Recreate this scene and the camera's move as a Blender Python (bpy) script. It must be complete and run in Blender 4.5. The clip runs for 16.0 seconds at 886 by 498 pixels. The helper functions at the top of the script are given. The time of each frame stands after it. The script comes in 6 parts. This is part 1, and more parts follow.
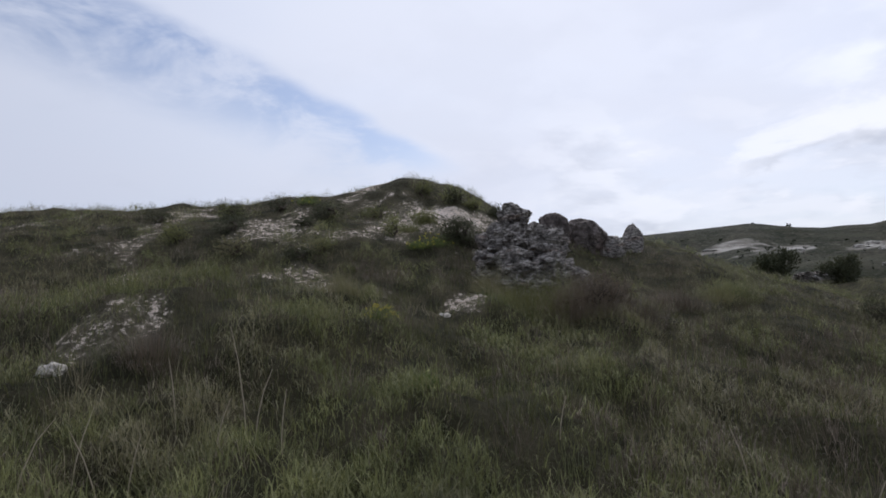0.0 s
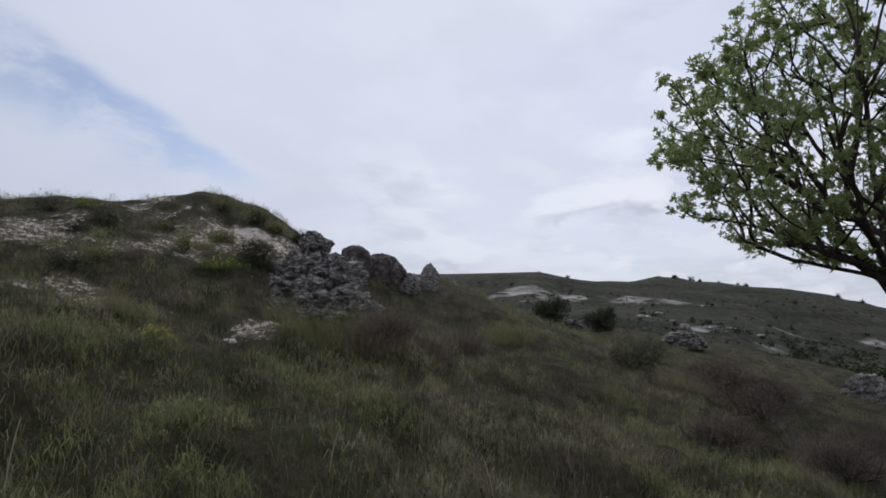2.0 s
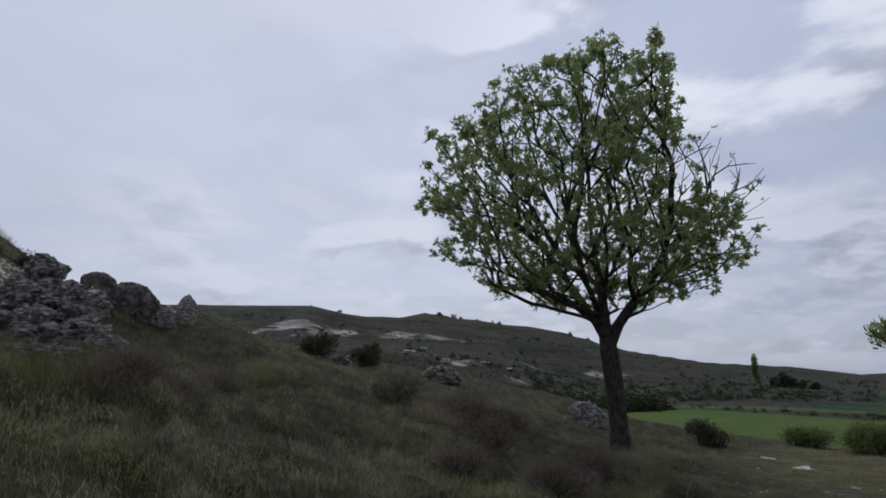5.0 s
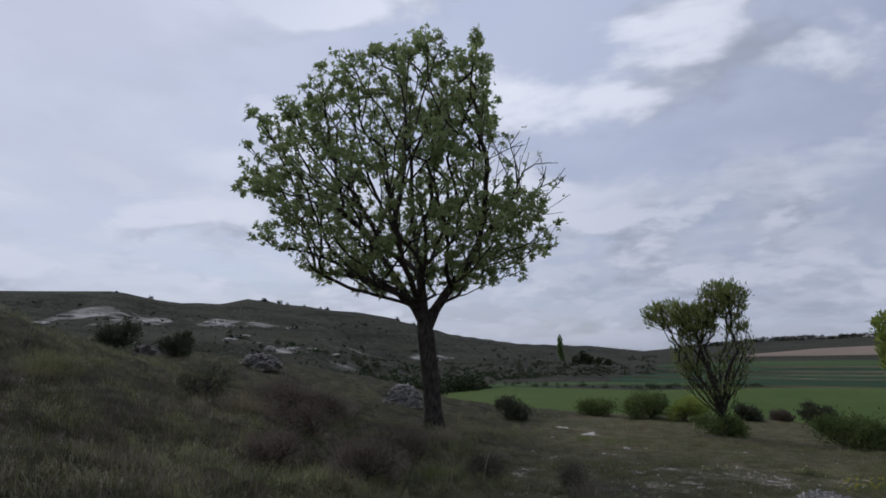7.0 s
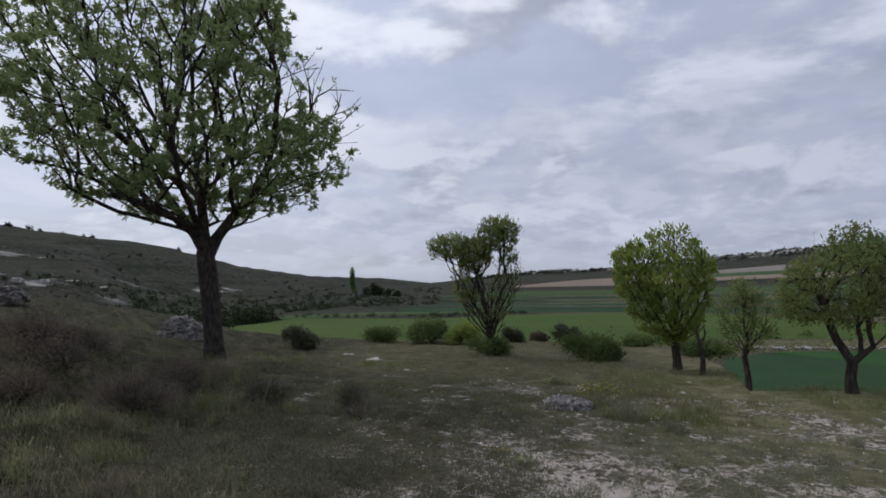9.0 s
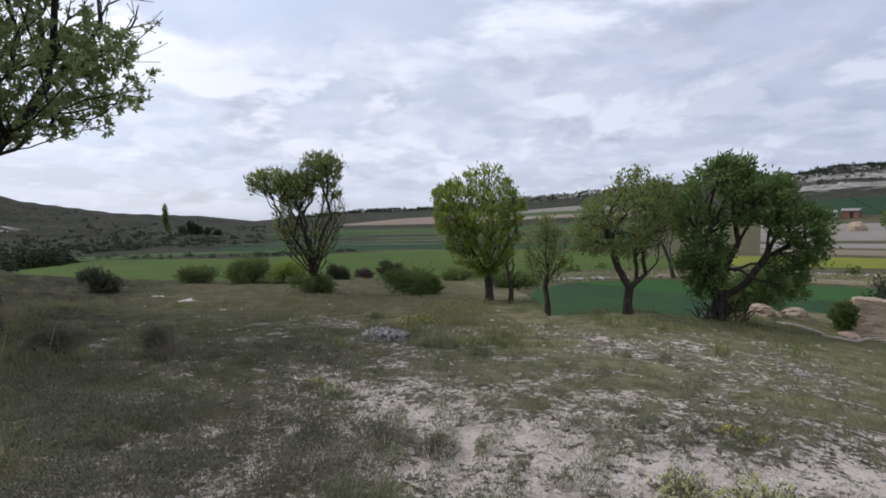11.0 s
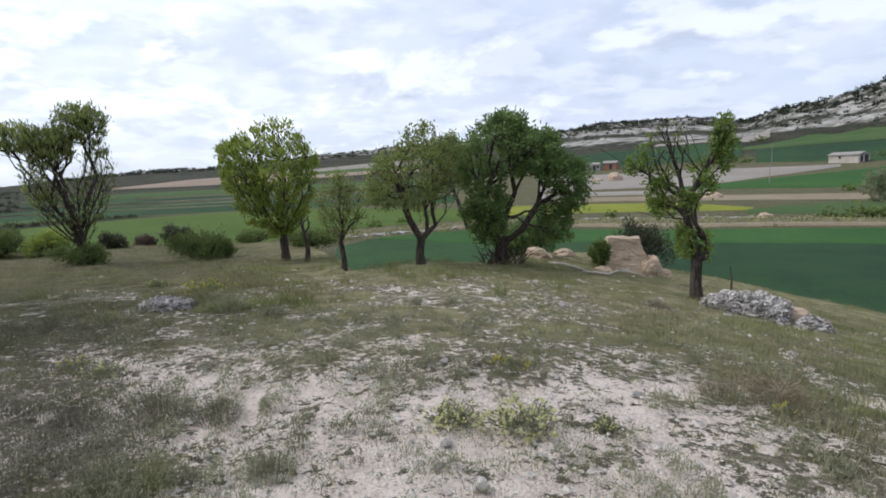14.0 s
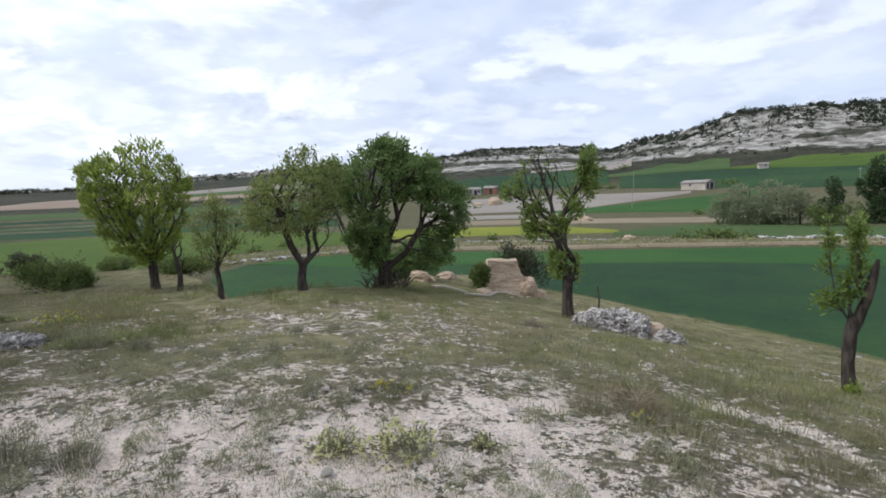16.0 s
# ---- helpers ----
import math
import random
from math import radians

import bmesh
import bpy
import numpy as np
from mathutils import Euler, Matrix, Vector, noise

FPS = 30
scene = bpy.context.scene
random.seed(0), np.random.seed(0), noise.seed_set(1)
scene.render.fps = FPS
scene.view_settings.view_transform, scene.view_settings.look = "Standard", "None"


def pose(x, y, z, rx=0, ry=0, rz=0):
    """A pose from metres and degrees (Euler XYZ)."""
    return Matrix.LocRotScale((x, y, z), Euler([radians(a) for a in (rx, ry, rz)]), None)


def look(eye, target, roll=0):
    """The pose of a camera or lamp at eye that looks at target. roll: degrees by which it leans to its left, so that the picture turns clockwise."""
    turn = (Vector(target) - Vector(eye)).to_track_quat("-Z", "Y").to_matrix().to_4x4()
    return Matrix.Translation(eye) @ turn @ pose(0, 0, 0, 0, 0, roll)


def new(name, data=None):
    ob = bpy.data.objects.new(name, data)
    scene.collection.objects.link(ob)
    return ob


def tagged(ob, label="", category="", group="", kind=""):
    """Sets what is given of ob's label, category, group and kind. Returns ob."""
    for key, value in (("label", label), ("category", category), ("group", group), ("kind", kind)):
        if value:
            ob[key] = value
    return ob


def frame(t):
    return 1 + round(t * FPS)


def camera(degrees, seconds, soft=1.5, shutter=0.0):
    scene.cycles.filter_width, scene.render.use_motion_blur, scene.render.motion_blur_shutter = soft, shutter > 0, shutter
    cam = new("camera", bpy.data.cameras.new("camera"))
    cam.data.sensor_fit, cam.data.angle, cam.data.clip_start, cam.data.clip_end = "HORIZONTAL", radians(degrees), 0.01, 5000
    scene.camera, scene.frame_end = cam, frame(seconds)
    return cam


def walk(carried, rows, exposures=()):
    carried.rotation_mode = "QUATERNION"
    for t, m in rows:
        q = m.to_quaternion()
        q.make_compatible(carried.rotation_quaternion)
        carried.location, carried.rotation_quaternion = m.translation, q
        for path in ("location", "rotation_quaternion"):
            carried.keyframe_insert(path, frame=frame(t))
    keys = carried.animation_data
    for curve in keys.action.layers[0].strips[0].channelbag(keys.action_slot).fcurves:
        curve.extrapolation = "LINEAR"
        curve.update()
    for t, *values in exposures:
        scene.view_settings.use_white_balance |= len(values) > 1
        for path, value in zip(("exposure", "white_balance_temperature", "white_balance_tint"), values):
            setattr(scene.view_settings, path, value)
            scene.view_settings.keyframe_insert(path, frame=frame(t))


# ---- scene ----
cam = camera(72.46, 16.0, soft=1.75)
# seconds, place in metres, yaw, pitch and lean in degrees
ROWS = [
    (0, 0.026, 0.005, 1.494, -1.09, 4.47, 1.86),
    (0.5, 0.049, -0.013, 1.490, -4.85, 4.75, 1.60),
    (1, 0.083, -0.040, 1.493, -9.58, 4.66, 1.13),
    (1.5, 0.102, -0.082, 1.502, -14.48, 6.04, -0.16),
    (2, 0.128, -0.117, 1.519, -19.57, 7.24, -1.86),
    (2.5, 0.133, -0.141, 1.530, -23.45, 8.25, -2.21),
    (3, 0.126, -0.169, 1.538, -26.67, 9.57, -2.78),
    (3.5, 0.129, -0.196, 1.539, -29.94, 9.95, -2.49),
    (4, 0.133, -0.236, 1.542, -33.79, 10.72, -2.08),
    (6.5, 0.173, -0.462, 1.543, -51.98, 10.08, -0.51),
    (7, 0.200, -0.513, 1.535, -56.83, 9.96, 0.11),
    (7.5, 0.225, -0.544, 1.524, -62.32, 9.77, 0.48),
    (8, 0.246, -0.560, 1.507, -66.32, 9.13, 0.52),
    (8.5, 0.264, -0.574, 1.483, -71.25, 6.39, 0.56),
    (9, 0.286, -0.582, 1.464, -76.16, 3.54, 0.37),
    (9.5, 0.312, -0.594, 1.449, -80.65, 1.37, 0.34),
    (10, 0.333, -0.624, 1.439, -84.85, -0.16, 0.23),
    (12.5, 0.307, -0.863, 1.385, -101.94, -5.49, 1.35),
    (13, 0.303, -0.882, 1.381, -105.00, -6.50, 1.61),
    (13.5, 0.301, -0.895, 1.377, -107.81, -6.65, 1.77),
    (14, 0.297, -0.906, 1.374, -110.84, -6.76, 1.83),
    (14.5, 0.287, -0.909, 1.377, -113.66, -6.49, 1.70),
    (15, 0.263, -0.911, 1.383, -115.93, -6.15, 1.25),
    (15.5, 0.234, -0.909, 1.390, -118.33, -5.37, 1.14),
    (16, 0.208, -0.909, 1.399, -121.70, -4.85, 1.50),
]
EXPOSURES = [(0.0, -.2, 6150, 12), (2.5, -.48, 6100, 12), (7.0, -.70, 5850, 13), (9.5, -.40, 6000, 12), (10.2, -.22, 6040, 12), (12.5, .26, 6100, 10), (16.0, .43, 6090, 9)]
walk(cam, [(t, pose(x, y, z, 90 + pitch, lean, yaw)) for t, x, y, z, yaw, pitch, lean in ROWS], EXPOSURES)

# ---------------------------------------------------------------- sky and sun
SUN_BEARING, SUN_HEIGHT = 25.0, 48.0


def link(tree, a, b):
    tree.links.new(a, b)


def node(tree, kind, operation=None):
    n = tree.nodes.new(kind)
    if operation:
        n.operation = operation
    return n


def maths(tree, op, a, b=0.0, clamp=False):
    n = node(tree, "ShaderNodeMath", op)
    n.use_clamp = clamp
    for k, v in enumerate((a, b)):
        if isinstance(v, (int, float)):
            n.inputs[k].default_value = v
        else:
            link(tree, v, n.inputs[k])
    return n.outputs[0]


def blend(tree, factor, a, b, kind="MIX"):
    n = node(tree, "ShaderNodeMix")
    n.data_type, n.blend_type, n.clamp_factor = "RGBA", kind, True
    for k, v in ((0, factor), (6, a), (7, b)):
        if isinstance(v, (int, float)):
            n.inputs[k].default_value = v
        elif isinstance(v, tuple):
            n.inputs[k].default_value = (*v, 1.0) if len(v) == 3 else v
        else:
            link(tree, v, n.inputs[k])
    return n.outputs[2]


def ramp(tree, value, a, b, lo=0.0, hi=1.0):
    n = node(tree, "ShaderNodeMapRange")
    n.interpolation_type = "SMOOTHSTEP"
    link(tree, value, n.inputs[0])
    for k, v in ((1, a), (2, b), (3, lo), (4, hi)):
        n.inputs[k].default_value = v
    return n.outputs[0]


def noisy(tree, vector, scale, detail=5.0, rough=.55, warp=0.0):
    n = node(tree, "ShaderNodeTexNoise")
    n.inputs["Scale"].default_value, n.inputs["Detail"].default_value = scale, detail
    n.inputs["Roughness"].default_value, n.inputs["Distortion"].default_value = rough, warp
    if vector is not None:
        link(tree, vector, n.inputs["Vector"])
    return n.outputs["Fac"]


def build_sky():
    world = bpy.data.worlds.new("sky")
    scene.world = world
    world.use_nodes = True
    t = world.node_tree
    t.nodes.clear()
    way = node(t, "ShaderNodeTexCoord").outputs["Generated"]
    xyz = node(t, "ShaderNodeSeparateXYZ")
    link(t, way, xyz.inputs[0])
    up = maths(t, "MAXIMUM", maths(t, "ADD", xyz.outputs[2], .22), .08)
    flat = node(t, "ShaderNodeCombineXYZ")
    link(t, maths(t, "DIVIDE", xyz.outputs[0], up), flat.inputs[0])
    link(t, maths(t, "DIVIDE", xyz.outputs[1], up), flat.inputs[1])
    plane = flat.outputs[0]
    air = node(t, "ShaderNodeTexSky")
    air.sky_type, air.sun_disc = "NISHITA", False
    air.sun_elevation, air.sun_rotation = radians(SUN_HEIGHT), radians(SUN_BEARING)
    air.air_density, air.dust_density = 1.0, 1.5
    blue = blend(t, 1.0, air.outputs[0], (.115, .115, .12), "MULTIPLY")
    # a high veil of cloud, thin along a long streak, with greyer banks towards the open valley
    veil = noisy(t, plane, .55, 5, .48, .3)
    banks = noisy(t, plane, .8, 7, .56, .25)
    fine = noisy(t, plane, 2.4, 4, .5, .1)
    px = node(t, "ShaderNodeSeparateXYZ")
    link(t, plane, px.inputs[0])
    slant = maths(t, "ADD", maths(t, "MULTIPLY", px.outputs[0], STREAK[0]), maths(t, "MULTIPLY", px.outputs[1], STREAK[1]))
    run = maths(t, "ADD", maths(t, "MULTIPLY", px.outputs[0], -STREAK[1]), maths(t, "MULTIPLY", px.outputs[1], STREAK[0]))
    off = maths(t, "ADD", maths(t, "SUBTRACT", slant, STREAK[2]), maths(t, "MULTIPLY", maths(t, "SUBTRACT", fine, .5), .22))
    streak = maths(t, "MULTIPLY", maths(t, "MULTIPLY", maths(t, "MULTIPLY", ramp(t, off, -.01, .09, 1.0, 0.0), ramp(t, off, -.46, -.02)), ramp(t, noisy(t, plane, 3.4, 5, .6, .4), .36, .60, .25, 1.0)), ramp(t, run, STREAK[3], STREAK[4], 1.0, 0.0))
    east = ramp(t, xyz.outputs[0], -.1, .75)
    cover = maths(t, "SUBTRACT", ramp(t, veil, .3, .62, .72, 1.0), maths(t, "MULTIPLY", streak, .75), True)
    cover = maths(t, "SUBTRACT", cover, maths(t, "MULTIPLY", east, ramp(t, fine, .42, .7, 0.0, .16)), True)
    shade = maths(t, "MULTIPLY", ramp(t, maths(t, "ADD", banks, maths(t, "MULTIPLY", maths(t, "SUBTRACT", fine, .5), .45)), .475, .585), maths(t, "ADD", maths(t, "MULTIPLY", east, .22), .1))
    white = blend(t, ramp(t, veil, .35, .7), (.91, .94, 1.02), (.81, .84, .94))
    cloud = blend(t, shade, white, (.62, .65, .73))
    colour = blend(t, cover, blue, cloud)
    # banks of cloud over the valley: a layer seen from below, bright tops and grey feet
    def layer(lift, scale, shift, detail):
        raised = maths(t, "MAXIMUM", maths(t, "ADD", xyz.outputs[2], .19 + lift), .05)
        spot = node(t, "ShaderNodeCombineXYZ")
        link(t, maths(t, "ADD", maths(t, "DIVIDE", xyz.outputs[0], raised), shift), spot.inputs[0])
        link(t, maths(t, "DIVIDE", xyz.outputs[1], raised), spot.inputs[1])
        return noisy(t, spot.outputs[0], scale, detail, .52, .15)

    def solid_layer(lift, scale, shift, detail):
        spot = node(t, "ShaderNodeMapping")
        spot.inputs["Location"].default_value, spot.inputs["Scale"].default_value = (shift, 0, lift * 2.4), (1, 1, 2.4)
        link(t, way, spot.inputs[0])
        return noisy(t, spot.outputs[0], scale, detail, .55, .2)

    def clouds(colour, scale, shift, thin, full, zone, grey, bright, rise, form):
        body, over = form(0, scale, shift, 8), form(rise, scale, shift, 4)
        amount = maths(t, "MULTIPLY", ramp(t, body, thin, full), zone)
        lit = ramp(t, maths(t, "SUBTRACT", body, over), -.11, .08)
        return blend(t, amount, colour, blend(t, lit, grey, bright))

    aloft = ramp(t, xyz.outputs[2], .16, .30)
    # thin places where the blue shows between the banks
    colour = blend(t, maths(t, "MULTIPLY", maths(t, "MULTIPLY", ramp(t, xyz.outputs[0], .3, .75), aloft), ramp(t, veil, .38, .62, .6, .1)), colour, (.74, .80, .96))
    colour = clouds(colour, 2.9, 4.3, .43, .58, maths(t, "MULTIPLY", ramp(t, xyz.outputs[0], .38, .78), maths(t, "MULTIPLY", aloft, .95)), (.60, .63, .71), (1.2, 1.21, 1.24), .07, solid_layer)
    low = maths(t, "MULTIPLY", east, maths(t, "MULTIPLY", ramp(t, xyz.outputs[2], .34, .20), ramp(t, xyz.outputs[2], .0, .06)))
    colour = clouds(colour, 3.0, 9.7, .42, .60, maths(t, "MULTIPLY", low, .6), (.76, .785, .86), (1.0, 1.01, 1.06), .05, layer)
    colour = clouds(colour, 5.2, 2.9, .49, .60, maths(t, "MULTIPLY", low, .9), (.60, .63, .71), (1.06, 1.07, 1.11), .035, solid_layer)
    # the sky is a little deeper towards the far end of the valley
    colour = blend(t, ramp(t, xyz.outputs[1], -.05, -.55), colour, blend(t, 1.0, colour, (.86, .87, .90), "MULTIPLY"))
    glow = node(t, "ShaderNodeVectorMath", operation="DOT_PRODUCT")
    link(t, way, glow.inputs[0])
    a, e = radians(SUN_BEARING), radians(SUN_HEIGHT)
    glow.inputs[1].default_value = (math.sin(a) * math.cos(e), math.cos(a) * math.cos(e), math.sin(e))
    colour = blend(t, 1.0, colour, blend(t, ramp(t, glow.outputs["Value"], .40, .92), (.815, .825, .85), (1.10, 1.09, 1.08)), "MULTIPLY")
    # below the horizon: the tone of the land
    colour = blend(t, ramp(t, xyz.outputs[2], -.06, -.01), (.12, .13, .10), colour)
    back = node(t, "ShaderNodeBackground")
    link(t, colour, back.inputs[0])
    back.inputs[1].default_value = 1.0
    link(t, back.outputs[0], node(t, "ShaderNodeOutputWorld").inputs[0])


STREAK = (0.816, -0.577, -1.276, 1.65, 2.05)
build_sky()
sun = new("sun", bpy.data.lights.new("sun", "SUN"))
sun.data.energy, sun.data.angle, sun.data.color = 1.5, radians(18), (1.0, .96, .9)
sun.matrix_world = look((0, 0, 60), Vector((0, 0, 60)) - Vector((math.sin(radians(SUN_BEARING)) * math.cos(radians(SUN_HEIGHT)), math.cos(radians(SUN_BEARING)) * math.cos(radians(SUN_HEIGHT)), math.sin(radians(SUN_HEIGHT)))))

# ---------------------------------------------------------------- the land's shape
def lattice(ix, iy, seed):
    h = (ix.astype(np.int64) * 374761393 + iy.astype(np.int64) * 668265263 + seed * 2147483647) & 0xFFFFFFFF
    h = ((h ^ (h >> 13)) * 1274126177) & 0xFFFFFFFF
    return ((h ^ (h >> 16)) & 0xFFFF) / 65535.0


def grain(x, y, size, seed=0):
    """Smooth value noise from 0 to 1 with cells of that size in metres."""
    x, y = np.asarray(x, float) / size, np.asarray(y, float) / size
    ix, iy = np.floor(x), np.floor(y)
    fx, fy = x - ix, y - iy
    fx, fy = fx * fx * (3 - 2 * fx), fy * fy * (3 - 2 * fy)
    a, b = lattice(ix, iy, seed), lattice(ix + 1, iy, seed)
    c, e = lattice(ix, iy + 1, seed), lattice(ix + 1, iy + 1, seed)
    return (a * (1 - fx) + b * fx) * (1 - fy) + (c * (1 - fx) + e * fx) * fy


def fractal(x, y, size, octaves=4, seed=0):
    total, weight = 0.0, 0.0
    for k in range(octaves):
        total = total + grain(x, y, size / 2 ** k, seed + 17 * k) / 1.8 ** k
        weight += 1 / 1.8 ** k
    return total / weight


def step(a, b, v):
    t = np.clip((v - a) / (b - a), 0, 1)
    return t * t * (3 - 2 * t)


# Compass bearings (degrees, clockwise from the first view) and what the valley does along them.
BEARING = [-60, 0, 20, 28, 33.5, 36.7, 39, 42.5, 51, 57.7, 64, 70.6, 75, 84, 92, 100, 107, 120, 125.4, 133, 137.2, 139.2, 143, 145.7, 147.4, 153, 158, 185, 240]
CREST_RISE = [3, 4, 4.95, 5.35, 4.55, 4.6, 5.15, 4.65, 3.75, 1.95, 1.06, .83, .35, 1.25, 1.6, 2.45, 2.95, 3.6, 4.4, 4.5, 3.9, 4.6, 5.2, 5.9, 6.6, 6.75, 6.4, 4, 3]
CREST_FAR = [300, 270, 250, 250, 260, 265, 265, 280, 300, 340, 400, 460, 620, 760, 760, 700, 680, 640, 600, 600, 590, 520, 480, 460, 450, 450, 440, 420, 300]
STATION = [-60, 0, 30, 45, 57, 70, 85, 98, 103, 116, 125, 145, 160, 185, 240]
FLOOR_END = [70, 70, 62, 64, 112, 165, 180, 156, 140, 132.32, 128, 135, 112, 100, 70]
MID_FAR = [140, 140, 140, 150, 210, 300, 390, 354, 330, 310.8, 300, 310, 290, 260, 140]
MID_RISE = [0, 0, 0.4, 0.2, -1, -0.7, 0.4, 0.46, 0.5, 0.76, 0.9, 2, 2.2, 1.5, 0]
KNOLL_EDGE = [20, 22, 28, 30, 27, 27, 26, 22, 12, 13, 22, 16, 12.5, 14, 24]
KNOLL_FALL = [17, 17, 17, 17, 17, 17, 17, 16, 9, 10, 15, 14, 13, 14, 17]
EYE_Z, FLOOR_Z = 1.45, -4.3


def height(x, y):
    x, y = np.asarray(x, float), np.asarray(y, float)
    r = np.hypot(x - .2, y + .5) + 1e-6
    b = np.degrees(np.arctan2(x - .2, y + .5))
    b = np.where(b < -60, b + 360, b)
    b = np.where(b > 240, 240 - (b - 240) * 5, b)
    # the knoll: a bank rising ahead, a top that falls off gently
    d = y - .45 * x - 1.0
    near = .17 * np.log1p(np.exp(np.clip(d * 1.2, -30, 30))) / 1.2
    near = np.where(d > 12, .17 * 12 + (near - .17 * 12) * .25, near)
    near = near - .034 * np.maximum(x, 0)
    w = np.maximum(-y - .3 * x, 0)
    near = near - np.where(w < 5, .016 * w * w, .4 + .17 * (w - 5))
    # the mound behind the rocks
    along = step(3.0, .4, x) * (1 - .20 * step(-.5, -6, x))
    near = near + 1.75 * along * np.exp(-((y - 14.5 - .1 * x) / 4.2) ** 2)
    near = near + .35 * np.exp(-((x + .4) / .7) ** 2 - ((y - 13.3) / 1.0) ** 2)
    near = near + .55 * np.exp(-((x + 2.6) / 1.6) ** 2 - ((y - 6.6) / 1.3) ** 2)
    near = near + .95 * np.exp(-((x - 4.6) / 3.4) ** 2 - ((y - 13.2) / 3.4) ** 2)
    near = near + .35 * np.exp(-((x - 2.4) / .9) ** 2 - ((y - 11.1) / .9) ** 2)
    lump = (fractal(x, y, 2.6, 3, 5) - .5) * .42 * step(2.0, 6.0, r) + (fractal(x, y, .7, 3, 9) - .5) * .20 * (.25 + .75 * step(1.5, 4.0, y - .3 * x))
    near = near + lump * (.45 + .55 * step(1.5, 4.0, y - .3 * x))
    near = near + .5 * (fractal(x, y, 1.1, 3, 19) - .5) * np.exp(-((x - .3) / 2.2) ** 2 - ((y - 12.6) / 1.8) ** 2)
    # hummocks of old tussocks on the bank, with creases between them
    billow = np.abs(2 * fractal(x + .3 * y, y, 1.5, 2, 13) - 1) + .5 * np.abs(2 * grain(x, y, .62, 15) - 1) - .42
    near = near + .31 * billow * step(1.2, 3.5, y - .3 * x) * step(2.2, 4.0, r) * (1 - .75 * step(8, 11, r))
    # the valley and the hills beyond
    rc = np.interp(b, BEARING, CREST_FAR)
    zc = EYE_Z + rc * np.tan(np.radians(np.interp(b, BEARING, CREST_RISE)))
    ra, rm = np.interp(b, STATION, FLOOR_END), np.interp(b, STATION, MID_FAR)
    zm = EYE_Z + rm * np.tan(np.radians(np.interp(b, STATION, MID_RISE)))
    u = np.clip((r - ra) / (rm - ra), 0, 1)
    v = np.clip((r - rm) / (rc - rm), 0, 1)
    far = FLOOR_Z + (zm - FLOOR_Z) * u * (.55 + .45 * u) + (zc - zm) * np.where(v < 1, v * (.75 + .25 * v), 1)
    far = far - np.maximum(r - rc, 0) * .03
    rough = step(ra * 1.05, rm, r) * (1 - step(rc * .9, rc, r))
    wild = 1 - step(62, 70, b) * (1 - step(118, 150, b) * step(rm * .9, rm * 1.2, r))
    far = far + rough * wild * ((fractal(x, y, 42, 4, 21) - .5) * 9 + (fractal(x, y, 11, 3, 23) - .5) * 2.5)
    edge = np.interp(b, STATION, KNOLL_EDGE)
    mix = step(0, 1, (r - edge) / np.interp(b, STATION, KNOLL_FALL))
    return near * (1 - mix) + far * mix


def polar(bearing, r):
    a = np.radians(bearing)
    return .2 + r * np.sin(a), -.5 + r * np.cos(a)


# ---------------------------------------------------------------- materials
def material(name, rough=.9, specular=.2):
    m = bpy.data.materials.new(name)
    m.use_nodes = True
    t = m.node_tree
    s = t.nodes["Principled BSDF"]
    s.inputs["Roughness"].default_value = rough
    s.inputs["Specular IOR Level"].default_value = specular
    return m, t, s


def place_of(t):
    return node(t, "ShaderNodeNewGeometry").outputs["Position"]


def own_place(t):
    return node(t, "ShaderNodeTexCoord").outputs["Object"]


def relief(t, shader, value, strength=.5, distance=.02):
    b = node(t, "ShaderNodeBump")
    b.inputs["Strength"].default_value, b.inputs["Distance"].default_value = strength, distance
    link(t, value, b.inputs["Height"])
    link(t, b.outputs[0], shader.inputs["Normal"])


def attribute(t, name):
    n = node(t, "ShaderNodeAttribute")
    n.attribute_name = name
    return n.outputs["Fac"]


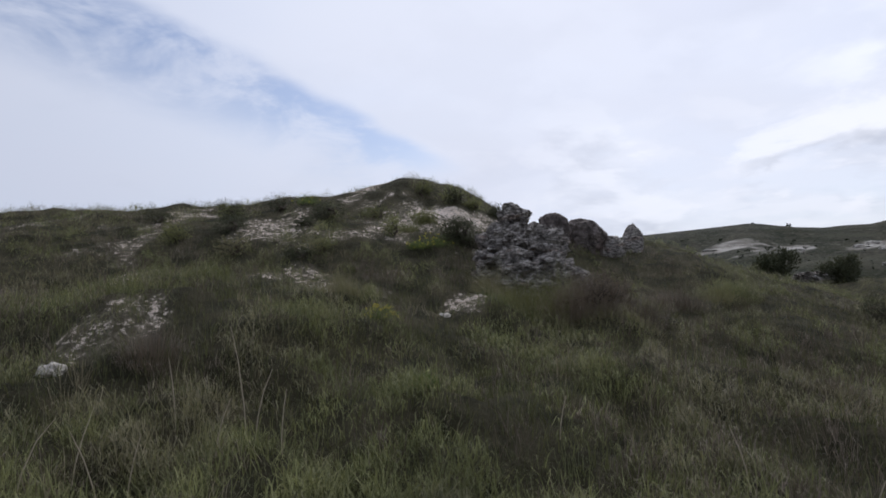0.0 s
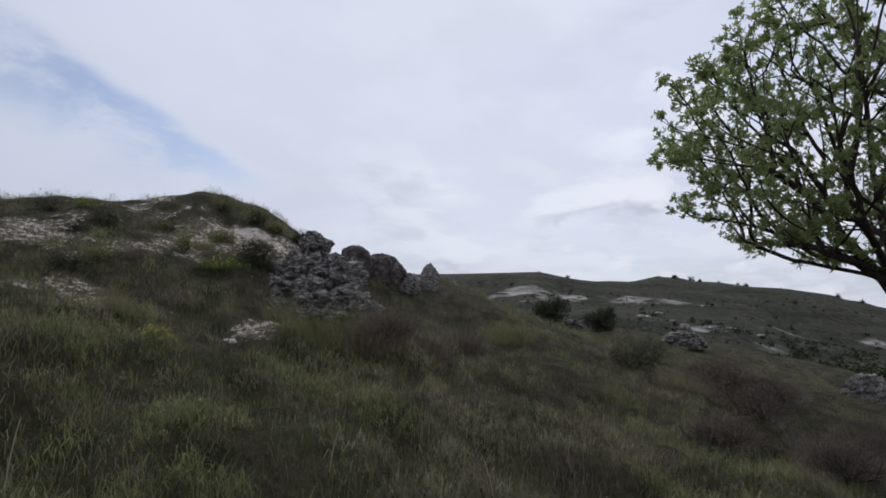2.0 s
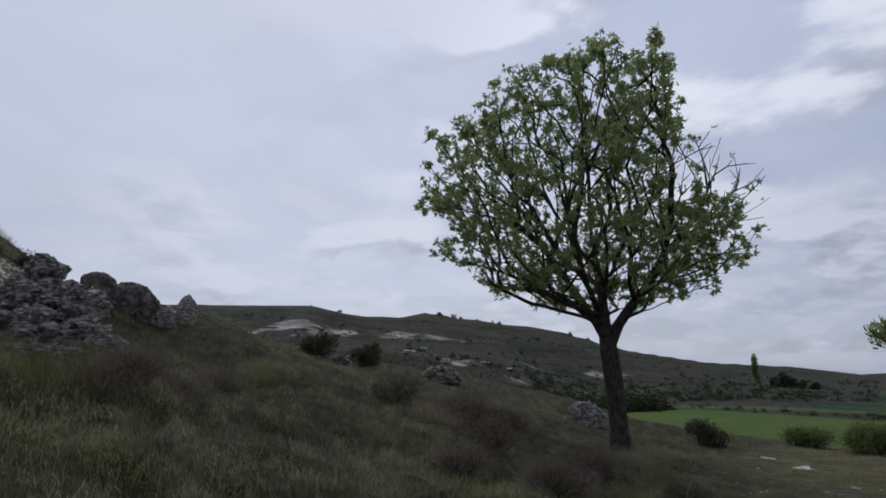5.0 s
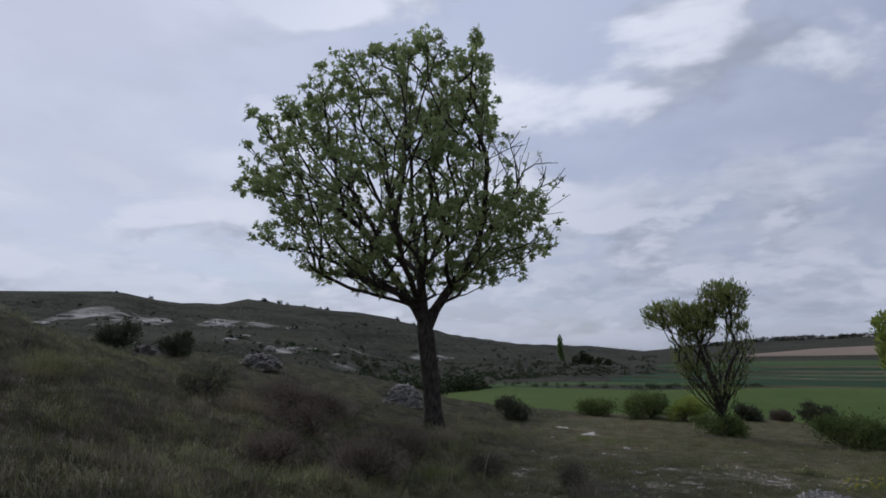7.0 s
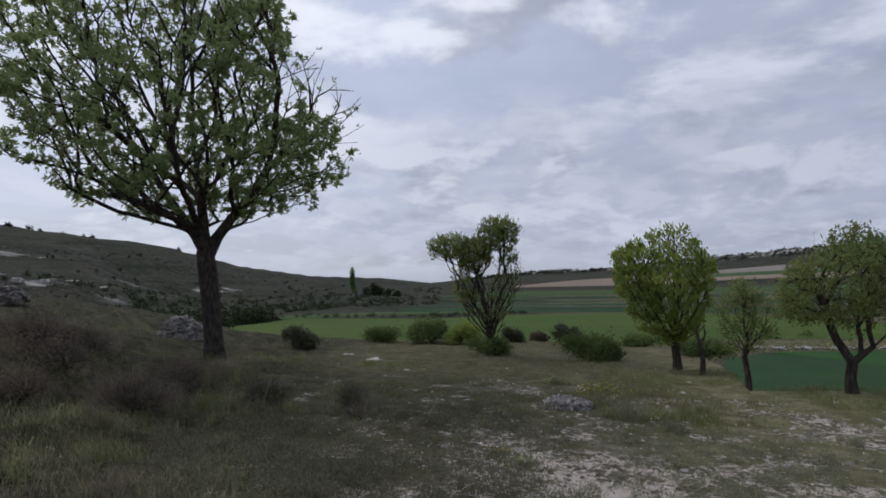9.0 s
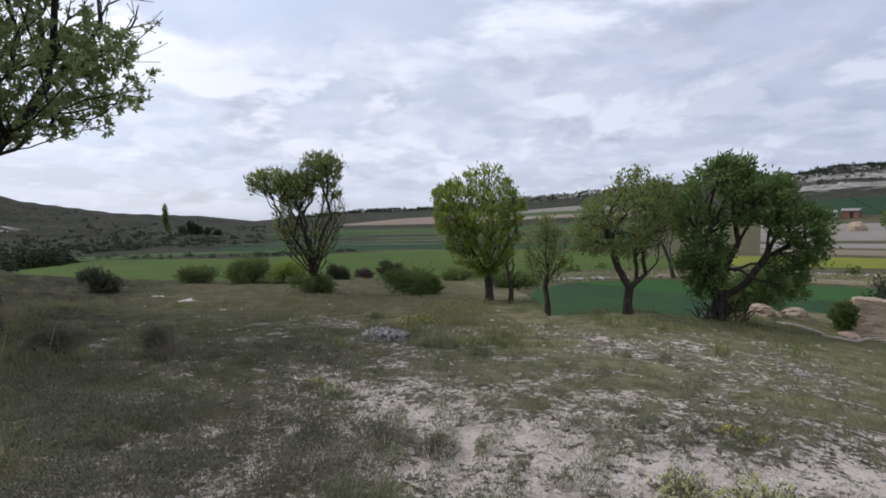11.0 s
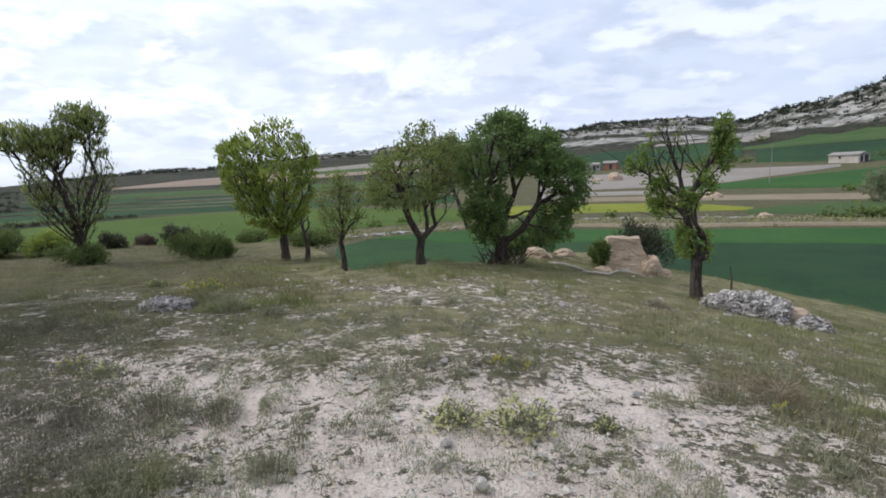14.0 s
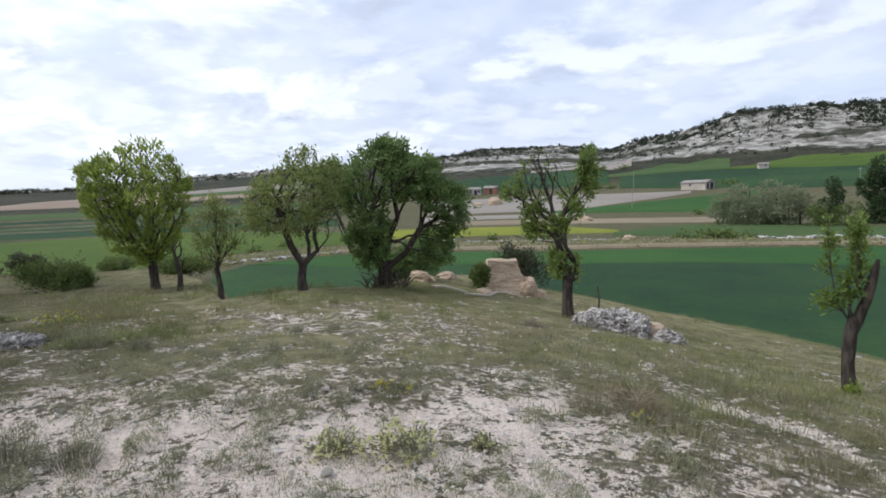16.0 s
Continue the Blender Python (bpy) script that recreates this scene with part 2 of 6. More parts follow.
def leafy(name, dark, light, lucent=.35, island=True, rough=.6, patchy=None, tuft=0.0):
    """Leaves and blades: each piece its own tone, some light passing through."""
    m, t, s = material(name, rough, .25)
    rnd = node(t, "ShaderNodeNewGeometry").outputs["Random Per Island"] if island else node(t, "ShaderNodeObjectInfo").outputs["Random"]
    patch = noisy(t, place_of(t), .9, 3)
    mix = maths(t, "ADD", maths(t, "MULTIPLY", rnd, .65), maths(t, "MULTIPLY", ramp(t, patch, .35, .65), .35))
    if tuft:
        # one tone for each tussock
        cell = node(t, "ShaderNodeTexVoronoi")
        cell.inputs["Scale"].default_value = tuft
        flat = node(t, "ShaderNodeMapping")
        flat.inputs["Scale"].default_value = (1, 1, .15)
        link(t, place_of(t), flat.inputs[0])
        link(t, flat.outputs[0], cell.inputs["Vector"])
        tone = node(t, "ShaderNodeSeparateColor")
        link(t, cell.outputs["Color"], tone.inputs[0])
        mix = maths(t, "ADD", maths(t, "MULTIPLY", mix, .5), maths(t, "MULTIPLY", tone.outputs[0], .5))
    colour = blend(t, mix, dark, light)
    if patchy:
        colour = blend(t, ramp(t, noisy(t, place_of(t), .55, 5, .6), .46, .60, 0, .75), colour, blend(t, rnd, tuple(v * .6 for v in patchy), patchy))
    link(t, colour, s.inputs["Base Color"])
    if lucent:
        glow = node(t, "ShaderNodeBsdfTranslucent")
        link(t, blend(t, .5, colour, light), glow.inputs[0])
        both = node(t, "ShaderNodeMixShader")
        both.inputs[0].default_value = lucent
        link(t, s.outputs[0], both.inputs[1])
        link(t, glow.outputs[0], both.inputs[2])
        link(t, both.outputs[0], t.nodes["Material Output"].inputs[0])
    return m


def ground_material():
    m, t, s = material("turf_and_chalk", .95, .1)
    p = place_of(t)
    n1, n2, n3, n4 = noisy(t, p, .35, 4), noisy(t, p, 2.6, 5), noisy(t, p, 14, 5, .65), noisy(t, p, 60, 4, .7)
    turf = blend(t, ramp(t, n2, .35, .65), (.080, .075, .033), (.175, .155, .084))
    turf = blend(t, ramp(t, n3, .5, .75, 0, .55), turf, (.165, .142, .10))
    turf = blend(t, ramp(t, n1, .45, .65, 0, .5), turf, (.085, .092, .040))
    turf = blend(t, ramp(t, n4, .52, .70, 0, .55), turf, (.035, .036, .020))
    turf = blend(t, ramp(t, noisy(t, p, 26, 4, .65), .55, .70, 0, .5), turf, (.21, .185, .142))
    turf = blend(t, maths(t, "MULTIPLY", attribute(t, "rim"), .75), turf, blend(t, ramp(t, n2, .35, .65), (.185, .180, .082), (.345, .305, .175)))
    # the bank: dark litter, with the shade between its tussocks put into the colour
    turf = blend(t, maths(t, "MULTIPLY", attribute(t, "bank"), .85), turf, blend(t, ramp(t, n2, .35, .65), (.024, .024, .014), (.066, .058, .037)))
    turf = blend(t, ramp(t, attribute(t, "bare"), .04, .32, 0, .85), turf, blend(t, ramp(t, n3, .4, .62), (.12, .108, .076), (.29, .252, .195)))
    far = attribute(t, "far")
    scrub = blend(t, ramp(t, noisy(t, p, .06, 6, .65), .4, .62), (.024, .027, .015), (.052, .047, .033))
    scrub = blend(t, ramp(t, noisy(t, p, .35, 5, .68), .47, .58, 0, .9), scrub, (.013, .017, .009))
    scrub = blend(t, ramp(t, noisy(t, p, 1.1, 3, .65), .55, .66, 0, .6), scrub, (.13, .12, .092))
    shelf = node(t, "ShaderNodeMapping")
    shelf.inputs["Scale"].default_value = (.018, .018, .55)
    link(t, p, shelf.inputs[0])
    ledge = noisy(t, shelf.outputs[0], 1.0, 5, .6, .2)
    scrub = blend(t, ramp(t, ledge, .50, .60, 0, .55), scrub, (.050, .050, .031))
    scrub = blend(t, ramp(t, ledge, .36, .44, .8, 0), scrub, (.020, .025, .012))
    turf = blend(t, far, turf, scrub)
    chalk = blend(t, ramp(t, n2, .3, .7), (.82, .71, .62), (.76, .645, .545))
    chalk = blend(t, ramp(t, n4, .5, .8, 0, .55), chalk, (.74, .69, .62))
    chalk = blend(t, ramp(t, n3, .57, .77, 0, .4), chalk, (.36, .29, .22))
    chalk = blend(t, ramp(t, noisy(t, p, 38, 3, .6), .58, .68, 0, .5), chalk, (.16, .135, .10))
    # flakes with dark edges: the shading of the crust painted into the colour
    flake = node(t, "ShaderNodeTexVoronoi")
    flake.feature = "DISTANCE_TO_EDGE"
    flake.inputs["Scale"].default_value = 15
    wavy = node(t, "ShaderNodeVectorMath", operation="ADD")
    link(t, p, wavy.inputs[0])
    shift = node(t, "ShaderNodeTexNoise")
    shift.inputs["Scale"].default_value = 9
    link(t, p, shift.inputs["Vector"])
    little = node(t, "ShaderNodeVectorMath", operation="SCALE")
    little.inputs["Scale"].default_value = .16
    link(t, shift.outputs["Color"], little.inputs[0])
    link(t, little.outputs[0], wavy.inputs[1])
    link(t, wavy.outputs[0], flake.inputs["Vector"])
    crack_shade = maths(t, "MULTIPLY", ramp(t, flake.outputs["Distance"], .0, .09, 1.0, 0.0), ramp(t, n2, .35, .6, .05, .5))
    chalk = blend(t, crack_shade, chalk, (.33, .265, .20))
    n5 = noisy(t, p, 4.5, 4, .6)
    bare = maths(t, "ADD", attribute(t, "bare"), maths(t, "MULTIPLY", ramp(t, attribute(t, "bare"), .0, .2), maths(t, "ADD", maths(t, "ADD", maths(t, "MULTIPLY", maths(t, "SUBTRACT", n3, .5), 2.6), maths(t, "MULTIPLY", maths(t, "SUBTRACT", n4, .5), 1.6)), maths(t, "MULTIPLY", maths(t, "SUBTRACT", n5, .5), 1.6))))
    colour = blend(t, ramp(t, bare, .42, .56), turf, chalk)
    beds = node(t, "ShaderNodeMapping")
    beds.inputs["Scale"].default_value = (.10, .10, .34)
    link(t, p, beds.inputs[0])
    stone = blend(t, ramp(t, noisy(t, beds.outputs[0], 1.0, 6, .68), .40, .60), (.37, .35, .318), (.17, .157, .135))
    stone = blend(t, ramp(t, noisy(t, p, .16, 5, .7), .53, .62, 0, .75), stone, (.075, .075, .055))
    crag = maths(t, "ADD", attribute(t, "crag"), maths(t, "MULTIPLY", maths(t, "SUBTRACT", noisy(t, p, .11, 5, .6), .5), .8))
    colour = blend(t, ramp(t, crag, .4, .6), colour, stone)
    link(t, colour, s.inputs["Base Color"])
    relief(t, s, maths(t, "ADD", maths(t, "ADD", n3, maths(t, "MULTIPLY", n5, .8)), maths(t, "MULTIPLY", n4, .5)), 1.0, .07)
    return m


def crop_material(name, a, b, rows=.0, turn=0.0):
    m, t, s = material(name, .9, .1)
    p = place_of(t)
    big, mid, small = noisy(t, p, .03, 4), noisy(t, p, .22, 5, .6), noisy(t, p, 3.0, 4, .7)
    colour = blend(t, maths(t, "ADD", maths(t, "MULTIPLY", ramp(t, big, .35, .65), .55), maths(t, "MULTIPLY", ramp(t, mid, .3, .7), .45)), a, b)
    colour = blend(t, ramp(t, small, .4, .75, 0, .5), colour, tuple(v * .6 for v in a))
    if rows:
        turned = node(t, "ShaderNodeMapping")
        turned.inputs["Rotation"].default_value[2] = radians(turn)
        link(t, p, turned.inputs[0])
        w = node(t, "ShaderNodeTexWave")
        w.inputs["Scale"].default_value, w.inputs["Distortion"].default_value = rows, 1.5
        link(t, turned.outputs[0], w.inputs[0])
        colour = blend(t, maths(t, "MULTIPLY", w.outputs["Fac"], .3), colour, tuple(v * .55 for v in a))
    link(t, colour, s.inputs["Base Color"])
    relief(t, s, small, .6, .15)
    return m


def stone_material(name, pale, dark, warm, size=1.0, beds=1.0):
    """Pitted conglomerate or tufa: pale crust, black lichen, warm stains; shade of pits and crevices painted dark."""
    m, t, s = material(name, .95, .15)
    p = own_place(t)
    if beds != 1:
        flatter = node(t, "ShaderNodeMapping")
        flatter.inputs["Scale"].default_value, flatter.inputs["Rotation"].default_value = (1, 1, beds), (radians(14), radians(-10), 0)
        link(t, p, flatter.inputs[0])
        p = flatter.outputs[0]
    cell = node(t, "ShaderNodeTexVoronoi")
    cell.inputs["Scale"].default_value = 11 / size
    warp = node(t, "ShaderNodeVectorMath", operation="ADD")
    link(t, p, warp.inputs[0])
    lump = node(t, "ShaderNodeTexNoise")
    lump.inputs["Scale"].default_value = 7 / size
    link(t, p, lump.inputs["Vector"])
    wob = node(t, "ShaderNodeVectorMath", operation="SCALE")
    wob.inputs["Scale"].default_value = .18 * size
    link(t, lump.outputs["Color"], wob.inputs[0])
    link(t, wob.outputs[0], warp.inputs[1])
    link(t, warp.outputs[0], cell.inputs["Vector"])
    n1, n2, n3 = noisy(t, p, 2.2 / size, 5, .6), noisy(t, p, 9 / size, 6, .7), noisy(t, p, 34 / size, 4, .7)
    colour = blend(t, ramp(t, n2, .36, .6), dark, pale)
    colour = blend(t, ramp(t, n1, .52, .72, 0, .7), colour, warm)
    # crevices and pits: their shade is put into the colour
    colour = blend(t, ramp(t, noisy(t, p, 3.4 / size, 4, .6), .34, .48, .55, 0), colour, tuple(v * .6 for v in dark))
    colour = blend(t, ramp(t, cell.outputs["Distance"], .35, .8, 0, .6), colour, tuple(v * .4 for v in dark))
    colour = blend(t, ramp(t, n3, .56, .74, 0, .6), colour, tuple(min(1, v * 1.35) for v in pale))
    link(t, colour, s.inputs["Base Color"])
    relief(t, s, maths(t, "SUBTRACT", maths(t, "ADD", n2, maths(t, "MULTIPLY", n3, .4)), maths(t, "MULTIPLY", cell.outputs["Distance"], .4)), 1.0, .06 * size)
    return m


def bark_material(name, dark, light):
    m, t, s = material(name, .95, .1)
    p = own_place(t)
    stretch = node(t, "ShaderNodeMapping")
    stretch.inputs["Scale"].default_value = (1, 1, .22)
    link(t, p, stretch.inputs[0])
    n1, n2 = noisy(t, stretch.outputs[0], 22, 5, .65), noisy(t, p, 5, 4)
    colour = blend(t, ramp(t, n1, .35, .65), dark, light)
    colour = blend(t, ramp(t, n2, .5, .75, 0, .5), colour, tuple(v * 1.5 for v in light))
    link(t, colour, s.inputs["Base Color"])
    relief(t, s, n1, 1.0, .03)
    return m


def earth_material():
    """Rain-worn adobe: soft layers, pale dust, darker washes."""
    m, t, s = material("weathered_adobe", .95, .1)
    p = own_place(t)
    layer = node(t, "ShaderNodeMapping")
    layer.inputs["Scale"].default_value = (1, 1, 5)
    link(t, p, layer.inputs[0])
    n1, n2, n3 = noisy(t, layer.outputs[0], 3, 5, .6), noisy(t, p, 9, 5, .65), noisy(t, p, 40, 4, .7)
    colour = blend(t, ramp(t, n1, .3, .7), (.32, .24, .17), (.46, .365, .27))
    colour = blend(t, ramp(t, n2, .5, .75, 0, .6), colour, (.27, .195, .135))
    colour = blend(t, ramp(t, n3, .5, .8, 0, .4), colour, (.60, .50, .39))
    link(t, colour, s.inputs["Base Color"])
    relief(t, s, maths(t, "ADD", n1, n2), .8, .04)
    return m


GROUND = ground_material()
CROP_BRIGHT = crop_material("young_wheat", (.050, .088, .014), (.082, .118, .021))
CROP_DEEP = crop_material("deep_green_barley", (.014, .038, .018), (.036, .076, .024))
CROP_LIME = crop_material("flowering_strip", (.13, .165, .022), (.225, .225, .032))
CROP_FRESH = crop_material("fresh_green_barley", (.026, .074, .017), (.045, .104, .024))
CROP_MID = crop_material("green_meadow", (.044, .082, .024), (.068, .100, .034))
BANK = crop_material("rough_grassy_bank", (.085, .088, .045), (.175, .155, .095))
TILLED = crop_material("tilled_pink_soil", (.24, .18, .135), (.31, .245, .19), .4, 30)
FALLOW = crop_material("dry_fallow", (.19, .155, .10), (.27, .225, .155))
PALE = crop_material("pale_grey_field", (.22, .195, .165), (.28, .25, .215))
ROCK = stone_material("weathered_conglomerate", (.56, .52, .475), (.115, .10, .088), (.38, .25, .19), .8, 2.6)
ROCK_PALE = stone_material("pale_crusted_conglomerate", (.46, .435, .40), (.13, .115, .10), (.31, .20, .145), .6, 2.0)
ROCK_RED = stone_material("reddish_weathered_rock", (.25, .215, .195), (.095, .078, .070), (.20, .135, .11), 1.3)
RUBBLE = stone_material("pale_rubble_stone", (.60, .58, .55), (.34, .32, .295), (.46, .40, .33), .4)
EARTH = earth_material()
BARK = bark_material("dark_ridged_bark", (.030, .025, .021), (.088, .073, .060))
BARK_GREY = bark_material("grey_bark", (.035, .029, .024), (.10, .082, .066))
LEAF_ASH = leafy("fresh_green_leaf", (.12, .165, .066), (.36, .42, .18), .6)
LEAF_LIME = leafy("yellow_green_leaf", (.08, .13, .030), (.37, .43, .10), .6)
LEAF_PRUNED = leafy("fresh_almond_leaf", (.075, .122, .030), (.26, .335, .085), .5)
LEAF_ALMOND = leafy("almond_leaf", (.09, .125, .038), (.30, .335, .115), .5)
LEAF_DEEP = leafy("deep_green_leaf", (.065, .12, .042), (.22, .30, .10), .5)
LEAF_DARK = leafy("dark_poplar_leaf", (.030, .052, .022), (.085, .125, .05), .35)
LEAF_SHRUB = leafy("shrub_leaf", (.055, .085, .024), (.19, .24, .075), .42)
LEAF_HEDGE = leafy("dark_hedge_leaf", (.020, .031, .012), (.055, .072, .026), .2)
BLADE_HEATH = leafy("grey_heath_blade", (.036, .034, .020), (.20, .188, .125), .2, patchy=(.14, .142, .062))
LEAF_OLIVE = leafy("grey_olive_leaf", (.040, .047, .024), (.105, .110, .062), .25)
LEAF_WILLOW = leafy("grey_willow_leaf", (.13, .148, .085), (.30, .325, .19), .5)
LEAF_JUNIPER = leafy("dark_juniper_leaf", (.014, .020, .010), (.036, .046, .022), .1)
BLADE_GREEN = leafy("green_grass_blade", (.034, .042, .014), (.31, .32, .13), .3, patchy=(.28, .235, .165), tuft=2.6)
# toned down: shade between the tussocks painted into the low grass
BLADE_LOW = leafy("low_shade_toned_blade", (.040, .047, .018), (.165, .170, .072), .25)
BLADE_STRAW = leafy("straw_grass_blade", (.13, .11, .062), (.38, .325, .215), .25)
BLADE_GREY = leafy("grey_tussock_blade", (.13, .112, .080), (.37, .32, .235), .2)
BLADE_BROWN = leafy("brown_dead_stalk", (.070, .057, .042), (.24, .192, .142), .15, tuft=1.7)
YELLOW = leafy("yellow_flower", (.42, .36, .03), (.62, .54, .08), .3)
PALE_FLOWER = leafy("pale_yellow_flower", (.50, .50, .22), (.68, .66, .36), .3)
DRIFTWOOD = bark_material("bleached_wood", (.36, .31, .25), (.52, .46, .38))
CHALK_STONE = stone_material("white_chalk_stone", (.74, .69, .62), (.58, .53, .465), (.60, .51, .42), .35)
# its dark tone also paints the shaded gaps between heaped stones
PITTED = stone_material("pitted_white_limestone", (.66, .62, .57), (.14, .125, .112), (.46, .39, .32), .36)
LEDGE = stone_material("pale_ledge_stone", (.72, .69, .63), (.36, .33, .29), (.52, .45, .37), 6.0)


def plain(name, colour, rough=.8, grime=.25, size=1.0):
    m, t, s = material(name, rough, .2)
    p = place_of(t)
    worn = ramp(t, noisy(t, p, 1.2 * size, 5, .65), .4, .7, 0, grime)
    link(t, blend(t, worn, colour, tuple(v * .5 for v in colour)), s.inputs["Base Color"])
    return m


STALK = plain("bleached_stalk", (.38, .32, .235))
PLASTER = plain("cream_plaster", (.46, .41, .35), .8, .4, .6)
WHITEWASH = plain("white_wall", (.44, .40, .37), .8, .5, .6)
TILE_ROOF = plain("faded_tile_roof", (.27, .245, .22), .8, .5, .6)
RED_BRICK = plain("red_brick_wall", (.30, .15, .10), .8, .4, .6)
DARK_OPENING = plain("dark_opening", (.04, .04, .045))
POLE_WOOD = plain("grey_pole", (.26, .25, .235))
BLADE_TURF = leafy("grazed_turf_blade", (.13, .132, .050), (.43, .41, .19), .25, patchy=(.33, .285, .19))
BLADE_OLIVE = leafy("grey_green_cushion_blade", (.080, .082, .046), (.33, .325, .20), .25)
BLADE_SLOPE = leafy("rough_slope_blade", (.080, .102, .030), (.28, .30, .112), .3, patchy=(.23, .19, .11))

# ---------------------------------------------------------------- helpers for meshes
def mesh_of(name, verts, faces, mat, smooth=False):
    me = bpy.data.meshes.new(name)
    me.from_pydata(verts if isinstance(verts, list) else verts.tolist(), [], faces if isinstance(faces, list) else faces.tolist())
    me.materials.append(mat)
    if smooth:
        me.polygons.foreach_set("use_smooth", [True] * len(me.polygons))
    return me


def part(name, me, parent, label=""):
    ob = new(name, me)
    ob.parent = parent
    if label:
        ob["label"] = label
    return ob


def empty(name, x, y, label, category, group="", sink=0.0, turn=0.0):
    ob = new(name)
    ob.empty_display_size = .2
    ob.matrix_world = pose(x, y, float(height(x, y)) - sink, 0, 0, turn)
    return tagged(ob, label, category, group)


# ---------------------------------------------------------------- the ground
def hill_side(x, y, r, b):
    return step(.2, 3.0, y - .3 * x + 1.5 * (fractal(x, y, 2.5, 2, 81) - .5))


def bare_mask(x, y):
    """How far chalk and dry earth show through the turf."""
    r = np.hypot(x - .2, y + .5)
    d = y - .3 * x
    top = step(2.6, .4, d) * (1 - .8 * step(9, 16, r)) * (1 - .28 * step(5.5, 8.0, r))
    b = np.degrees(np.arctan2(x - .2, y + .5))
    share = .12 - .06 * step(4.5, 6.5, r) + (.68 - .60 * step(3.7, 6.4, r)) * step(84, 98, b + (r - 4)) * (1 - .75 * step(132, 150, b + 4 * (r - 4)))
    share = share + .12 * step(5, 6.5, r) * step(88, 94, b) * step(136, 124, b) * step(13, 8.5, r) + .12 * step(58, 70, b) * step(92, 84, b) * step(8, 5, r)
    share = share + .15 * step(70, 78, b) * step(96, 90, b) * step(3.4, 4.4, r) * step(7.2, 5.8, r)
    share = share + .40 * np.exp(-((x - 6.3 - 1.6 * y) / .9) ** 2 - ((y - .4) / .9) ** 2)
    share = .2 + (share - .2) * step(.9, 2.6, r)
    m = top * (share + (fractal(x, y, 1.2, 2, 31) - .5) * .55 + (fractal(x, y, .5, 3, 33) - .5) * .95 + (fractal(x, y, .15, 2, 35) - .5) * .55)
    m = np.maximum(m, .60 * np.exp(-((x + 2.9 - .4 * (y - 5.5)) / .36) ** 2 - ((y - 5.6) / .5) ** 2) * fractal(x, y, .4, 3, 41))
    m = np.maximum(m, .5 * np.exp(-((x + 2.9) / .8) ** 2 - ((y - 11.0) / .3) ** 2))
    m = np.maximum(m, 1.5 * np.exp(-((x - .45) / .62) ** 2 - ((y - 11.78 + .34 * (x - .45)) / .2) ** 2))
    m = np.maximum(m, 1.0 * np.exp(-((x - .5) / .28) ** 2 - ((y - 7.9) / .45) ** 2) * fractal(x, y, .5, 3, 44))
    m = np.maximum(m, 1.05 * np.exp(-((x - .1) / 1.1) ** 2 - ((y - 11.4) / .6) ** 2) * fractal(x, y, .45, 4, 46))
    m = np.maximum(m, step(7.5, 10, r) * step(2, 4, d) * (1 - step(14, 16, r)) * step(2.4, .8, x) * (fractal(x, y, .8, 4, 49) * 1.6 - .84))
    m = np.maximum(m, 1.05 * np.exp(-((y + 5.75 + .3 * (x - 3.4) + .15 * np.sin(3 * x)) / .15) ** 2 - ((x - 3.1) / 1.3) ** 2))
    return np.clip(m, 0, 1)


